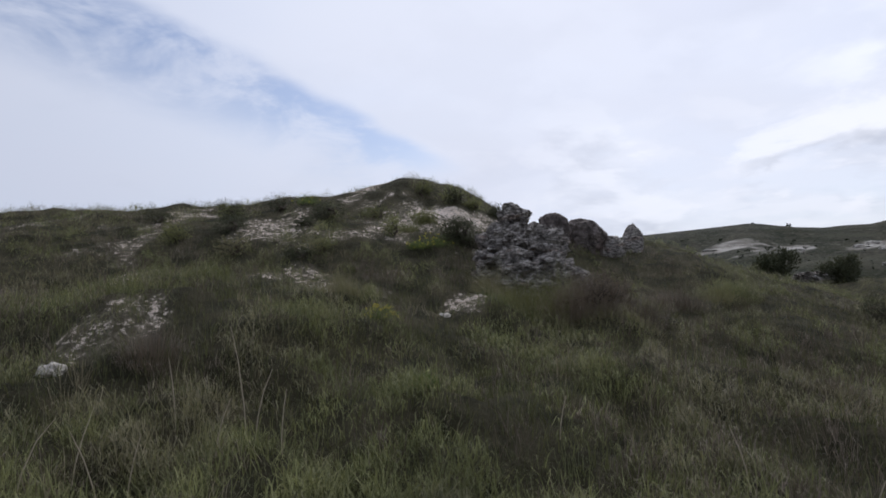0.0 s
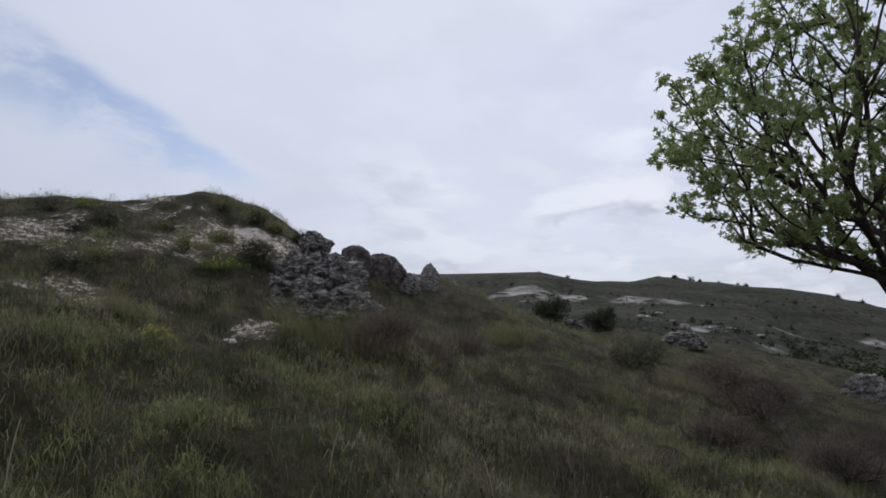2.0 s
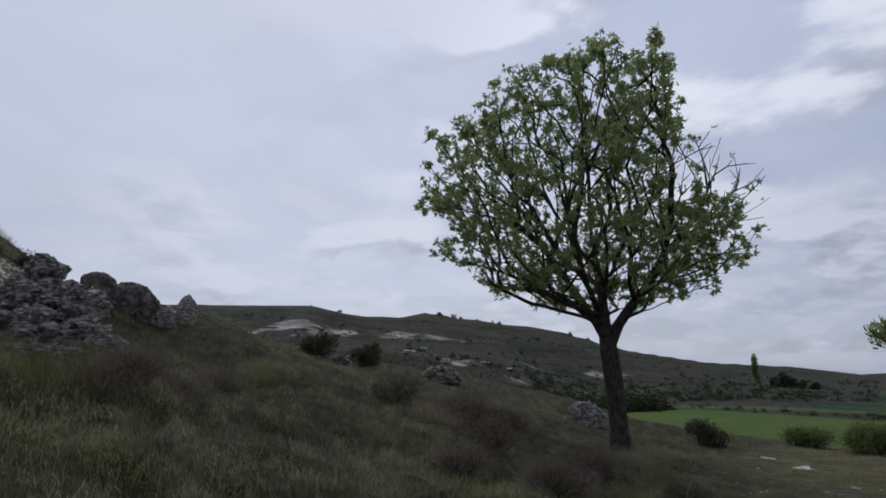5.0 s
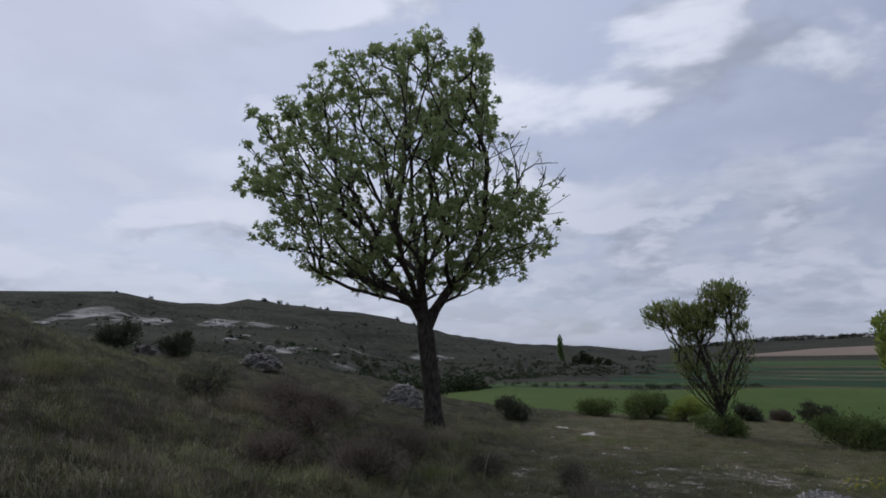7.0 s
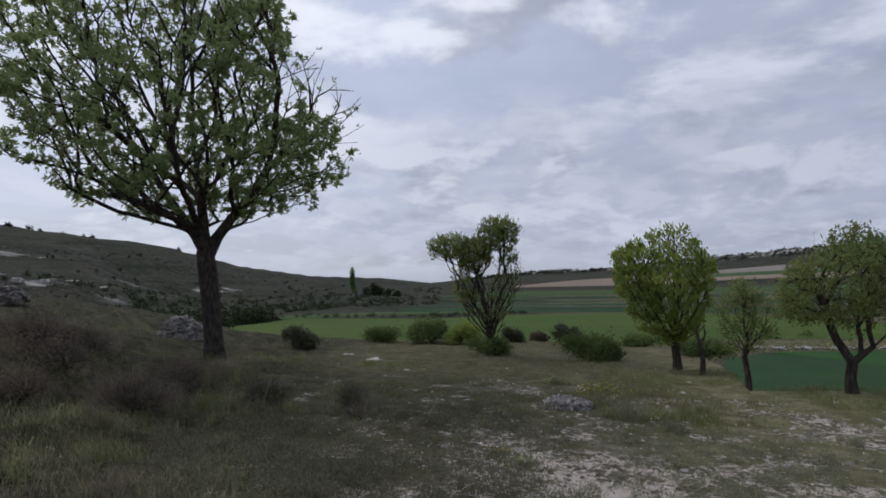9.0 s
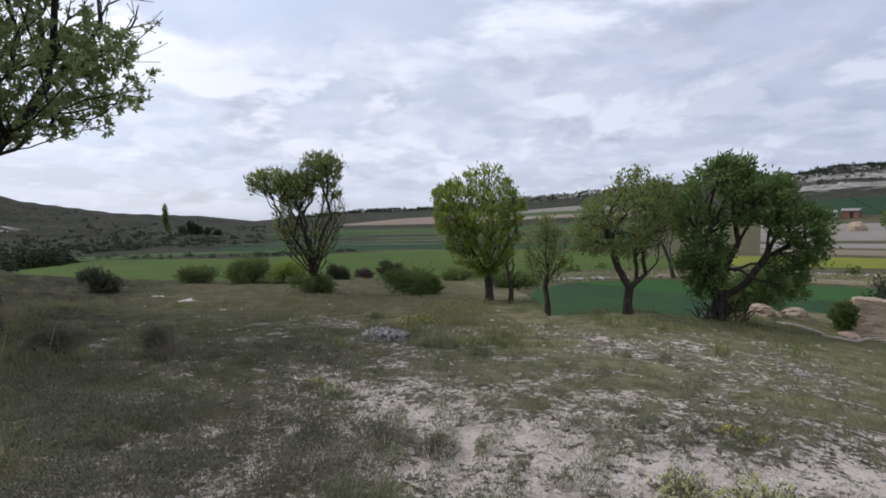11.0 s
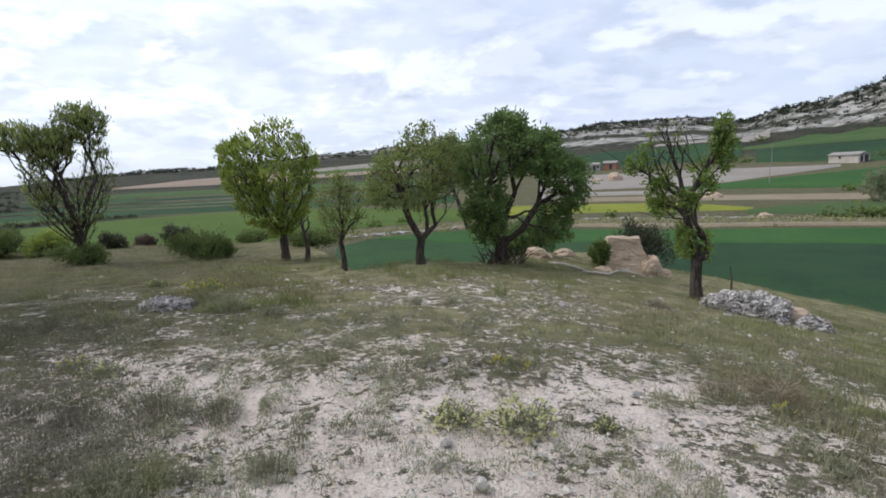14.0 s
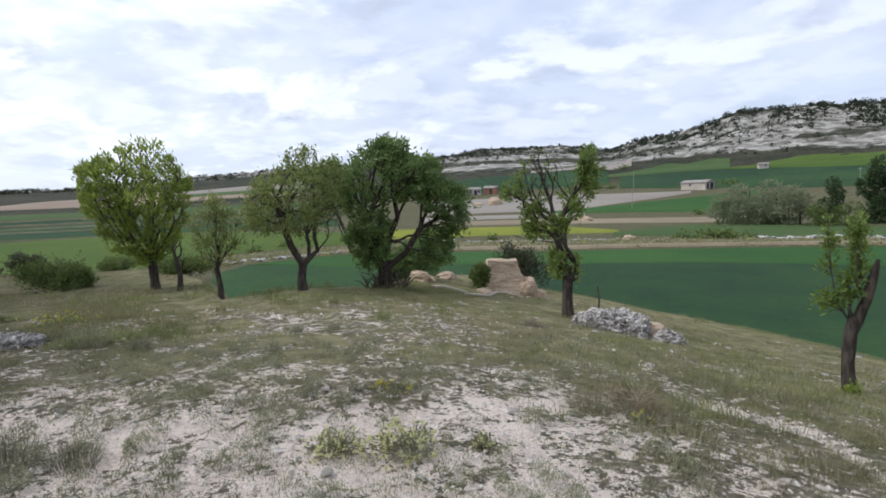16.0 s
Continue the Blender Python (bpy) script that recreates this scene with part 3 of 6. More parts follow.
def build_ground():
    bearings = np.concatenate([np.arange(-48, 56, .5), np.arange(56, 168, .25), np.arange(168, 172, .5), np.arange(172, 312, 2.5)])
    radii = np.concatenate([[.02, .3, .6, .9], np.geomspace(1.15, 30, 260), np.geomspace(30.8, 4200, 125)])
    bb, rr = np.meshgrid(bearings, radii)
    x, y = polar(bb, rr)
    bare = bare_mask(x, y)
    # crusts and runnels in the bare chalk
    crust = step(.25, .6, bare) * step(14, 7, rr)
    z = height(x, y) + crust * (.022 * (np.abs(2 * fractal(x, y, .22, 3, 53) - 1) - .3) + .012 * (grain(x, y, .07, 55) - .5)) - .018 * step(.3, .6, bare) * step(14, 7, rr)
    n, k = len(bearings), len(radii)
    verts = np.stack([x, y, z], -1).reshape(-1, 3)
    i, j = np.meshgrid(np.arange(k - 1), np.arange(n), indexing="ij")
    a, b = i * n + j, i * n + (j + 1) % n
    faces = np.stack([a, b, b + n, a + n], -1).reshape(-1, 4)
    me = mesh_of("ground", verts, faces, GROUND, True)
    rc, rm = np.interp(bb, BEARING, CREST_FAR), np.interp(bb, STATION, MID_FAR)
    q = (rr - rm) / (rc - rm)
    bands = fractal(x, y, 26, 4, 61) * .55 + .45 * (.5 + .5 * np.sin(z * .55 + 4 * fractal(x, y, 60, 3, 63)))
    right = .9 * step(108, 124, bb) * step(.02, .4, q) * (1 - step(1.0, 1.02, q)) * (.78 + .14 * step(136, 146, bb))
    left = step(66, 60, bb) * step(50, 75, rr) * (1 - step(.75, 1.0, q)) * .5
    for b, r, w in ((22.5, 186, 1.4), (26.5, 203, 2.2), (31.5, 204, 1.0), (36.3, 211, 1.3), (40.2, 206, 1.9), (42.5, 147, 1.3), (38.5, 160, 1.2), (56, 229, 1.8), (35.0, 236, 1.2), (47, 190, 3.0)):
        left = left + .8 * np.exp(-((bb - b) / w) ** 2 - ((rr - r - 2.5 * (bb - b)) / (2 + 1.2 * w)) ** 2)
    middle = step(78, 84, bb) * step(120, 110, bb) * step(.62, .8, q) * .95
    crag = np.maximum(np.maximum(right * (.24 + .95 * bands), bands * left), (.2 + bands) * middle)
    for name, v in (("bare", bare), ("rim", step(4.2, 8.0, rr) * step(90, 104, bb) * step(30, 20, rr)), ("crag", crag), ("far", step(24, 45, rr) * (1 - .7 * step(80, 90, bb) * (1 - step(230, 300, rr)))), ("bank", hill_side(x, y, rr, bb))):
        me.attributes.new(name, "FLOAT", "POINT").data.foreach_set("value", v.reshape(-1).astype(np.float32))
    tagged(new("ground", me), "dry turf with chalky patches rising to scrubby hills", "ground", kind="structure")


build_ground()


def field(name, inner, outer, mat, label, lift=.1):
    """A crop lying on the valley between two lines, each of (bearing, metres)."""
    b0, b1 = inner[0][0], inner[-1][0]
    n, k = max(8, int((b1 - b0) / .6)), 26
    b = np.linspace(b0, b1, n)
    lo = np.interp(b, *zip(*inner)) * (1 + .012 * (fractal(b, b * 0, 3, 3, 71) - .5))
    hi = np.interp(b, *zip(*outer)) * (1 + .012 * (fractal(b, b * 0 + 5, 3, 3, 73) - .5))
    s = np.linspace(0, 1, k)[:, None]
    r = lo * (1 - s) + hi * s
    x, y = polar(b[None] + 0 * s, r)
    z = height(x, y) + (lift + r * .0012) * np.minimum(1, 6 * np.minimum(s + .02, 1.02 - s))
    verts = np.stack([x, y, z], -1).reshape(-1, 3)
    i, j = np.meshgrid(np.arange(k - 1), np.arange(n - 1), indexing="ij")
    a = i * n + j
    faces = np.stack([a, a + 1, a + n + 1, a + n], -1).reshape(-1, 4)
    return tagged(new(name, mesh_of(name, verts, faces, mat, True)), label, "field", kind="structure")


field("wheat_field", [(40, 56), (60, 50), (92, 56), (100, 70), (117, 82)], [(40, 66), (50, 82), (57, 95), (63, 115), (75, 108), (84, 122), (92, 130), (100, 130), (117, 100)], CROP_BRIGHT, "bright green young wheat on the valley floor")
field("barley_field", [(101, 46), (104, 30), (115, 29), (133, 33), (147, 27), (160, 22), (176, 22)], [(101, 52), (104, 58), (113, 64), (133, 62), (147, 66), (160, 72), (176, 74)], CROP_DEEP, "deep green barley below the knoll")
field("barley_band", [(105, 56.5), (112, 50), (133, 48), (147, 50), (160, 50), (176, 52)], [(105, 57.5), (112, 63.5), (133, 61.5), (147, 65.5), (160, 71.5), (176, 73.5)], CROP_FRESH, "fresher green barley towards the far edge", .16)
field("barley_strip", [(72, 140), (80, 136), (112, 134)], [(72, 158), (80, 168), (112, 160)], CROP_DEEP, "deep green barley in a long strip")
field("barley_strip", [(73, 162), (80, 171), (112, 163)], [(73, 172), (80, 204), (112, 190)], CROP_DEEP, "deep green barley in a long strip")
field("barley_strip", [(76, 206), (80, 208), (112, 194)], [(76, 210), (80, 238), (112, 226)], CROP_DEEP, "deep green barley in a long strip")
for b0, b1, r0, r1 in ((74, 112, 159, 161), (77, 108, 204.6, 192), (80, 104, 182, 178), (84, 110, 226, 212)):
    field("farm_track", [(b0, r0), (b1, r1)], [(b0, r0 + 1.2), (b1, r1 + 1.4)], FALLOW, "thin pale track between barley strips", .35)
field("meadow_strip", [(76, 240), (84, 244), (112, 230)], [(76, 250), (84, 280), (112, 262)], CROP_MID, "green meadow strip in the valley")
field("meadow_strip", [(52, 100), (60, 112), (70, 124), (82, 128)], [(52, 104), (60, 124), (70, 136), (82, 134)], CROP_MID, "green meadow at the foot of the hill")
field("tilled_field", [(82, 326), (90, 320), (97, 312)], [(82, 329), (88, 385), (97, 480)], TILLED, "pink tilled soil on the far slope")
field("tilled_strip", [(96, 330), (112, 316)], [(96, 360), (112, 352)], TILLED, "pink tilled strip on the far slope")
field("meadow_strip", [(96, 362), (112, 354)], [(96, 400), (112, 385)], CROP_MID, "green strip between tilled fields")
field("tilled_strip", [(97, 405), (109, 390)], [(97, 430), (109, 470)], PALE, "pale tilled strip on the far slope")
field("flowering_field", [(116, 86), (138, 91)], [(116, 112), (132, 112), (138, 95)], CROP_LIME, "yellow-green flowering crop strip")
field("meadow", [(137.6, 84), (159, 82)], [(137.6, 90.5), (144, 112), (159, 106)], CROP_MID, "green meadow beside the flowering strip")
field("fallow_field", [(120, 122), (152, 118)], [(120, 134), (152, 140)], FALLOW, "dry brown fallow strip")
field("fallow_strip", [(120, 138), (135, 142)], [(120, 150), (135, 152)], PALE, "pale dry strip beside the fallow")
field("pale_field", [(120, 158), (134, 164), (144, 208)], [(120, 226), (134, 222), (144, 214)], PALE, "pale grey tilled field")
field("wheat_terrace", [(132, 154), (150, 150)], [(132, 158), (141, 186), (150, 210)], CROP_FRESH, "bright green wheat on the rising ground")
field("barley_slope", [(138, 240), (146, 222), (152, 206), (162, 192)], [(138, 296), (148, 292), (162, 250)], CROP_DEEP, "deep green barley on the far slope")
field("meadow_slope", [(137, 299), (147, 296)], [(137, 322), (142, 340), (147, 330)], CROP_MID, "dull green pasture under the crags")
field("wheat_slope", [(147, 294), (162, 252)], [(147, 298), (153, 318), (162, 322)], CROP_BRIGHT, "bright green wheat high on the slope")
field("barley_slope", [(110, 285), (126, 262), (137, 262)], [(110, 300), (126, 360), (137, 350)], CROP_DEEP, "deep green barley on the far slope")
field("tilled_slope", [(130, 365), (139, 352)], [(130, 380), (139, 386)], PALE, "pale tilled strip under the crags")
field("stony_bank", [(101, 60), (113, 66), (133, 64), (147, 68), (160, 74)], [(101, 66), (113, 76), (133, 76), (147, 78), (160, 80)], BANK, "rough grassy bank beside the barley")
field("bank_foot", [(112, 66.2), (133, 64.2), (147, 68.2), (160, 74.2)], [(112, 68), (133, 66.5), (147, 70), (160, 75.5)], FALLOW, "strip of dry straw along the barley", .2)


# ---------------------------------------------------------------- blades of grass
def blades(name, x, y, length, width, tilt, mat, label, seed, down=.02, out=None, mound=0.0, tangle=False):
    """Tapered, bent blades, one strip each, all in one mesh."""
    g = np.random.default_rng(seed)
    n = len(x)
    length = length * (1 - .45 * step(8, 13, np.hypot(x, y)))
    z = height(x, y) - down
    if out is not None and mound:
        z = z + mound * (1 - out[1] ** 2) * g.uniform(.3, 1.0, n)
    if tangle:
        out = None
    a = g.uniform(0, 2 * np.pi, n) if out is None else out[0] + g.normal(0, .5, n)
    lean = tilt * (g.uniform(.15, 1.0, n) if out is None else np.clip(out[1] + g.normal(0, .2, n), .05, 1.2))
    dx, dy = np.cos(a), np.sin(a)
    s = a + np.pi / 2 + g.normal(0, .5, n)
    wx, wy = np.cos(s) * width * .5, np.sin(s) * width * .5
    mid, tip = .55 * length, length
    mx, my, mz = x + dx * np.sin(lean * .5) * mid, y + dy * np.sin(lean * .5) * mid, z + np.cos(lean * .5) * mid
    tx, ty = mx + dx * np.sin(lean * 1.4) * (tip - mid), my + dy * np.sin(lean * 1.4) * (tip - mid)
    tz = mz + np.cos(np.minimum(lean * 1.4, 2.0)) * (tip - mid)
    v = np.empty((n, 5, 3))
    v[:, 0] = np.stack([x - wx, y - wy, z], 1)
    v[:, 1] = np.stack([x + wx, y + wy, z], 1)
    v[:, 2] = np.stack([mx - wx * .8, my - wy * .8, mz], 1)
    v[:, 3] = np.stack([mx + wx * .8, my + wy * .8, mz], 1)
    v[:, 4] = np.stack([tx, ty, tz], 1)
    k = np.arange(n)[:, None] * 5
    me = bpy.data.meshes.new(name)
    me.vertices.add(5 * n)
    me.vertices.foreach_set("co", v.reshape(-1))
    idx = np.concatenate([k + np.array([0, 1, 3, 2]), k + np.array([2, 3, 4])], 1).reshape(-1)
    me.loops.add(7 * n)
    me.loops.foreach_set("vertex_index", idx)
    me.polygons.add(2 * n)
    me.polygons.foreach_set("loop_start", (np.arange(n)[:, None] * 7 + np.array([0, 4])).reshape(-1))
    me.update(calc_edges=True)
    me.validate()
    me.materials.append(mat)
    return tagged(new(name, me), label, "grass", kind="stuff")


def scatter(seed, count, b0, b1, r0, r1, keep, power=1.0):
    """Places on the knoll, thinning out with distance."""
    g = np.random.default_rng(seed)
    b = g.uniform(b0, b1, count)
    r = (r0 ** power + g.uniform(0, 1, count) * (r1 ** power - r0 ** power)) ** (1 / power)
    x, y = polar(b, r)
    k = g.uniform(0, 1, count) < keep(x, y, r, b)
    return x[k], y[k]


def clumps(seed, x, y, per, spread):
    g = np.random.default_rng(seed)
    n = g.integers(max(2, per // 2), per * 3 // 2, len(x))
    s = np.repeat(spread * g.uniform(.5, 1.5, len(x)), n)
    cx, cy = np.repeat(x, n), np.repeat(y, n)
    size = np.repeat(g.uniform(.55, 1.35, len(x)), n)
    a, q = g.uniform(0, 2 * np.pi, len(cx)), np.sqrt(g.uniform(0, 1, len(cx))) * s
    return cx + q * np.cos(a), cy + q * np.sin(a), size, (a, q / s)


def build_grass():
    turf = lambda x, y: 1 - step(.35, .6, bare_mask(x, y))
    draw = lambda seed, lo, hi, n: np.random.default_rng(seed).uniform(lo, hi, n)
    # the bank: rounded tussocks of long grass over a lower sward
    x, y = scatter(101, 5200, -46, 68, 2.0, 27, lambda x, y, r, b: hill_side(x, y, r, b) * (.1 + .9 * turf(x, y)) * (.06 + .94 * step(.42, .52, fractal(x, y, 1.0, 3, 83))), .7)
    px, py, size, out = clumps(102, x, y, 66, .21)
    blades("tussock_grass", px, py, size * draw(103, .07, .20, len(px)), draw(105, .003, .006, len(px)), 2.1, BLADE_GREEN, "rounded tussocks of dull green grass on the bank", 104, out=out, mound=.19, tangle=True)
    x, y = scatter(106, 11000, -46, 68, 2.0, 27, lambda x, y, r, b: hill_side(x, y, r, b) * (.1 + .9 * turf(x, y)), .6)
    px, py, size, out = clumps(107, x, y, 13, .16)
    blades("bank_grass", px, py, size * draw(108, .08, .2, len(px)), draw(109, .004, .007, len(px)), 1.0, BLADE_LOW, "low green sward on the bank, painted in the shade tone between tussocks", 110)
    x, y = scatter(111, 3000, -46, 68, 2.0, 27, lambda x, y, r, b: hill_side(x, y, r, b) * (.15 + .85 * step(.48, .66, fractal(x, y, 1.7, 3, 85))), 1.2)
    px, py, size, out = clumps(112, x, y, 15, .1)
    blades("straw_grass", px, py, size * draw(113, .12, .30, len(px)), draw(115, .002, .004, len(px)), 1.1, BLADE_STRAW, "dry straw-coloured grass among the green", 114, out=out)
    x, y = scatter(116, 4200, -46, 80, 2.0, 20, lambda x, y, r, b: hill_side(x, y, r, b) * (.12 + .88 * step(.46, .60, fractal(x, y, 1.8, 3, 91))), 1.2)
    px, py, size, out = clumps(117, x, y, 26, .15)
    blades("brown_tussock_grass", px, py, size * draw(118, .10, .25, len(px)), draw(119, .003, .005, len(px)), 1.5, BLADE_BROWN, "dead brown tussocks in the grass", 120, out=out, mound=.12, tangle=True)
    # the knoll's top: short turf that leaves the chalk bare
    x, y = scatter(121, 13000, 44, 172, 1.7, 26, lambda x, y, r, b: (1 - .8 * hill_side(x, y, r, b)) * (.07 + .93 * turf(x, y)), 1.15)
    px, py, size, out = clumps(122, x, y, 15, .12)
    blades("short_turf", px, py, size * draw(123, .018, .052, len(px)), draw(125, .004, .008, len(px)), 1.5, BLADE_TURF, "short grazed turf between chalk patches", 124, .01)
    x, y = scatter(131, 5000, 44, 172, 1.7, 26, lambda x, y, r, b: (1 - .8 * hill_side(x, y, r, b)) * (.1 + .9 * turf(x, y)) * step(.4, .6, fractal(x, y, 1.4, 3, 87)), 1.15)
    px, py, size, out = clumps(132, x, y, 20, .09)
    blades("grey_turf", px, py, size * draw(133, .025, .07, len(px)), draw(135, .003, .006, len(px)), 1.5, BLADE_GREY, "grey dry tufts on the stony turf", 134, .01, out=out, mound=.03, tangle=True)
    x, y = scatter(141, 850, 56, 172, 1.7, 16, lambda x, y, r, b: (1 - .8 * hill_side(x, y, r, b)) * (.25 + .75 * step(.45, .6, fractal(x, y, 2.0, 3, 93))), 1.15)
    px, py, size, out = clumps(142, x, y, 120, .13)
    blades("dwarf_cushions", px, py, size * draw(143, .012, .03, len(px)), draw(145, .004, .007, len(px)), 2.0, BLADE_OLIVE, "small grey-green cushions on the chalk", 144, .0, out=out, mound=.06, tangle=True)

    # grey heath that thickens towards the bank
    x, y = scatter(171, 2200, 52, 98, 1.8, 9, lambda x, y, r, b: (1 - .7 * hill_side(x, y, r, b)) * (.3 + .7 * turf(x, y)) * step(97, 86, b + 1.5 * (r - 3)) * (.25 + .75 * step(.42, .56, fractal(x, y, 1.1, 3, 89))), 1.1)
    px, py, size, out = clumps(172, x, y, 150, .17)
    blades("grey_heath", px, py, size * draw(173, .014, .036, len(px)), draw(175, .004, .008, len(px)), 2.3, BLADE_HEATH, "grey-olive heath plants at the edge of the chalk", 174, .0, out=out, mound=.17, tangle=True)
    x, y = scatter(181, 1000, 84, 150, 2.2, 8.5, lambda x, y, r, b: .25 + .75 * step(.42, .56, fractal(x, y, 1.6, 3, 101)), 1.0)
    px, py, size, out = clumps(182, x, y, 150, .085)
    blades("chalk_heath", px, py, size * draw(183, .012, .03, len(px)), draw(185, .003, .007, len(px)), 2.2, BLADE_OLIVE, "round grey heath cushions on the chalk", 184, .0, out=out, mound=.10, tangle=True)
    x, y = scatter(211, 1500, 60, 124, 8.5, 16, lambda x, y, r, b: (1 - .8 * hill_side(x, y, r, b)) * step(.46, .60, fractal(x, y, 1.5, 3, 109)), 1.2)
    px, py, size, out = clumps(212, x, y, 60, .17)
    blades("rim_tussocks", px, py, size * draw(213, .06, .17, len(px)), draw(215, .004, .008, len(px)), 1.7, BLADE_SLOPE, "loose green and brown tussocks near the rim of the knoll", 214, .0, out=out, mound=.10, tangle=True)
    # longer grass where the knoll falls away and round the feet of the trees
    x, y = scatter(151, 14000, 57, 172, 5, 30, lambda x, y, r, b: (1 - .8 * hill_side(x, y, r, b)) * np.maximum(step(7.5, 11, r), step(130, 142, b) * step(4.5, 7, r)) * (.15 + .85 * step(.40, .58, fractal(x, y, 1.6, 3, 97))), 1.3)
    px, py, size, out = clumps(152, x, y, 11, .16)
    blades("slope_grass", px, py, size * draw(153, .035, .11, len(px)), draw(155, .003, .006, len(px)), 1.2, BLADE_SLOPE, "rough green grass where the knoll falls away", 154, .01)
    x, y = scatter(191, 4600, 116, 172, 4.5, 22, lambda x, y, r, b: (1 - .8 * hill_side(x, y, r, b)) * turf(x, y) * step(122, 134, b + 2 * (r - 6)) * (.2 + .8 * step(.42, .56, fractal(x, y, 1.2, 3, 107))), 1.1)
    px, py, size, out = clumps(192, x, y, 27, .19)
    blades("slope_tussocks", px, py, size * draw(193, .045, .14, len(px)), draw(195, .003, .006, len(px)), 1.7, BLADE_GREEN, "olive tussocks on the grassy slope", 194, .01, out=out, mound=.07, tangle=True)
    x, y = scatter(201, 1500, 58, 100, 14, 27, lambda x, y, r, b: (1 - .8 * hill_side(x, y, r, b)) * step(.40, .56, fractal(x, y, 2.2, 3, 103)), 1.2)
    px, py, size, out = clumps(202, x, y, 14, .2)
    blades("rim_straw", px, py, size * draw(203, .10, .30, len(px)), draw(205, .004, .008, len(px)), 1.1, BLADE_STRAW, "tall dry grass along the rim of the knoll", 204, .01)
    x, y = scatter(161, 4200, 57, 172, 5, 30, lambda x, y, r, b: (1 - .8 * hill_side(x, y, r, b)) * np.maximum(step(12, 16, r), step(130, 142, b) * step(4.5, 7, r)) * step(.45, .62, fractal(x, y, 1.8, 3, 99)), 1.3)
    px, py, size, out = clumps(162, x, y, 13, .14)
    blades("slope_straw", px, py, size * draw(163, .06, .18, len(px)), draw(165, .002, .004, len(px)), .8, BLADE_STRAW, "dry straw grass where the knoll falls away", 164, .01)


build_grass()


# ---------------------------------------------------------------- trees
class Plant:
    """A branching skeleton whose shoots grow forwards, fanning out to random points of a crown."""

    def __init__(self, seed, stems, crown, count, reach=.35, gap=.22, wander=.05, hollow=.45, first=.45, limbs=0, lift=.35, turn=1.6, rough=.0):
        g = self.g = np.random.default_rng(seed)
        pos, parent, run = [], [], []
        for stem in stems:
            start = stem[0]
            if isinstance(start, int):
                last, pts = start, stem[1:]
            else:
                last, pts = -1, stem
            for p in pts:
                parent.append(last)
                run.append(0.0 if last < 0 else run[last] + np.linalg.norm(np.subtract(p, pos[last])))
                pos.append(np.array(p, float))
                last = len(pos) - 1
        self.stems = len(pos)
        goal = self.goals(g, crown, count, hollow, rough)
        fork = np.array(pos)[-1] if not limbs else np.array(pos)[len(stems[0]) - 1]
        cap = len(pos) + (count + limbs) * 14 + limbs * 40
        P, D, L = np.zeros((cap, 3)), np.zeros((cap, 3)), np.zeros(cap)
        n = len(pos)
        P[:n], L[:n] = pos, run
        for i in range(n):
            d = P[i] - P[parent[i]] if parent[i] >= 0 else np.array([0, 0, 1.0])
            D[i] = d / (np.linalg.norm(d) + 1e-9)
        low = max(0, int(self.stems * first))

        def shoot(k, target, n, bend, most=12):
            """A curved shoot that leaves node k along its growth and ends at the target."""
            a, span = P[k].copy(), target - P[k]
            d = np.linalg.norm(span)
            m = int(np.clip(d / gap, 1, most))
            end = span / (d + 1e-9) + np.array([0, 0, bend])
            end /= np.linalg.norm(end)
            last = k
            for s in range(1, m + 1):
                f = s / m
                h = (2 * f ** 3 - 3 * f ** 2 + 1) * a + (f ** 3 - 2 * f ** 2 + f) * d * .5 * D[k] + (3 * f ** 2 - 2 * f ** 3) * target + (f ** 3 - f ** 2) * d * .55 * end
                p = h + g.normal(0, wander, 3) * min(1, d) * (f < 1)
                P[n], L[n] = p, L[last] + np.linalg.norm(p - P[last])
                D[n] = (p - P[last]) / (np.linalg.norm(p - P[last]) + 1e-9)
                parent.append(last)
                last = n
                n += 1
            return n

        # the main limbs, spread evenly over the crown
        if limbs:
            pool = self.goals(g, crown, 60 * limbs, .8, 0)
            way = pool - fork
            way /= np.linalg.norm(way, axis=1)[:, None]
            pick = [int(np.argmax(way[:, 2]))]
            far = np.full(len(pool), 9.0)
            for _ in range(limbs - 1):
                far = np.minimum(far, np.linalg.norm(way - way[pick[-1]], axis=1))
                pick.append(int(np.argmax(far)))
            top = len(stems[0]) - 1
            for i in pick:
                k = top - int(g.integers(0, max(2, top // 2)))
                if len(stems) > 1:
                    span = pool[i] - P[top - 1:self.stems]
                    dist = np.linalg.norm(span, axis=1)
                    k = top - 1 + int(np.argmin(dist * (1.4 - np.einsum("ij,ij->i", span, D[top - 1:self.stems]) / dist)))
                n = shoot(k, fork + (pool[i] - fork) * g.uniform(.72, .92), n, lift, 40)
        goal = goal[np.argsort(np.linalg.norm(goal - fork, axis=1) * g.uniform(.85, 1.15, count))]
        for target in goal:
            span = target - P[low:n]
            dist = np.linalg.norm(span, axis=1) + 1e-9
            ahead = np.einsum("ij,ij->i", span, D[low:n]) / dist
            k = low + int(np.argmin(dist * (1 + turn * (1 - ahead)) + reach * L[low:n] + 4 * np.maximum(0, .25 - ahead)))
            n = shoot(k, target, n, lift)
        self.P, self.parent = P[:n], parent

    @staticmethod
    def goals(g, crown, count, hollow, rough):
        """Points of the crown: in ellipsoids, or in a profile of (height, left, right)."""
        way = g.normal(size=(count, 3))
        way /= np.linalg.norm(way, axis=1)[:, None]
        q = hollow + (1 - hollow) * g.uniform(0, 1, count) ** .5
        if len(crown[0]) == 3:
            z, left, right = (np.array(v, float) for v in zip(*crown))
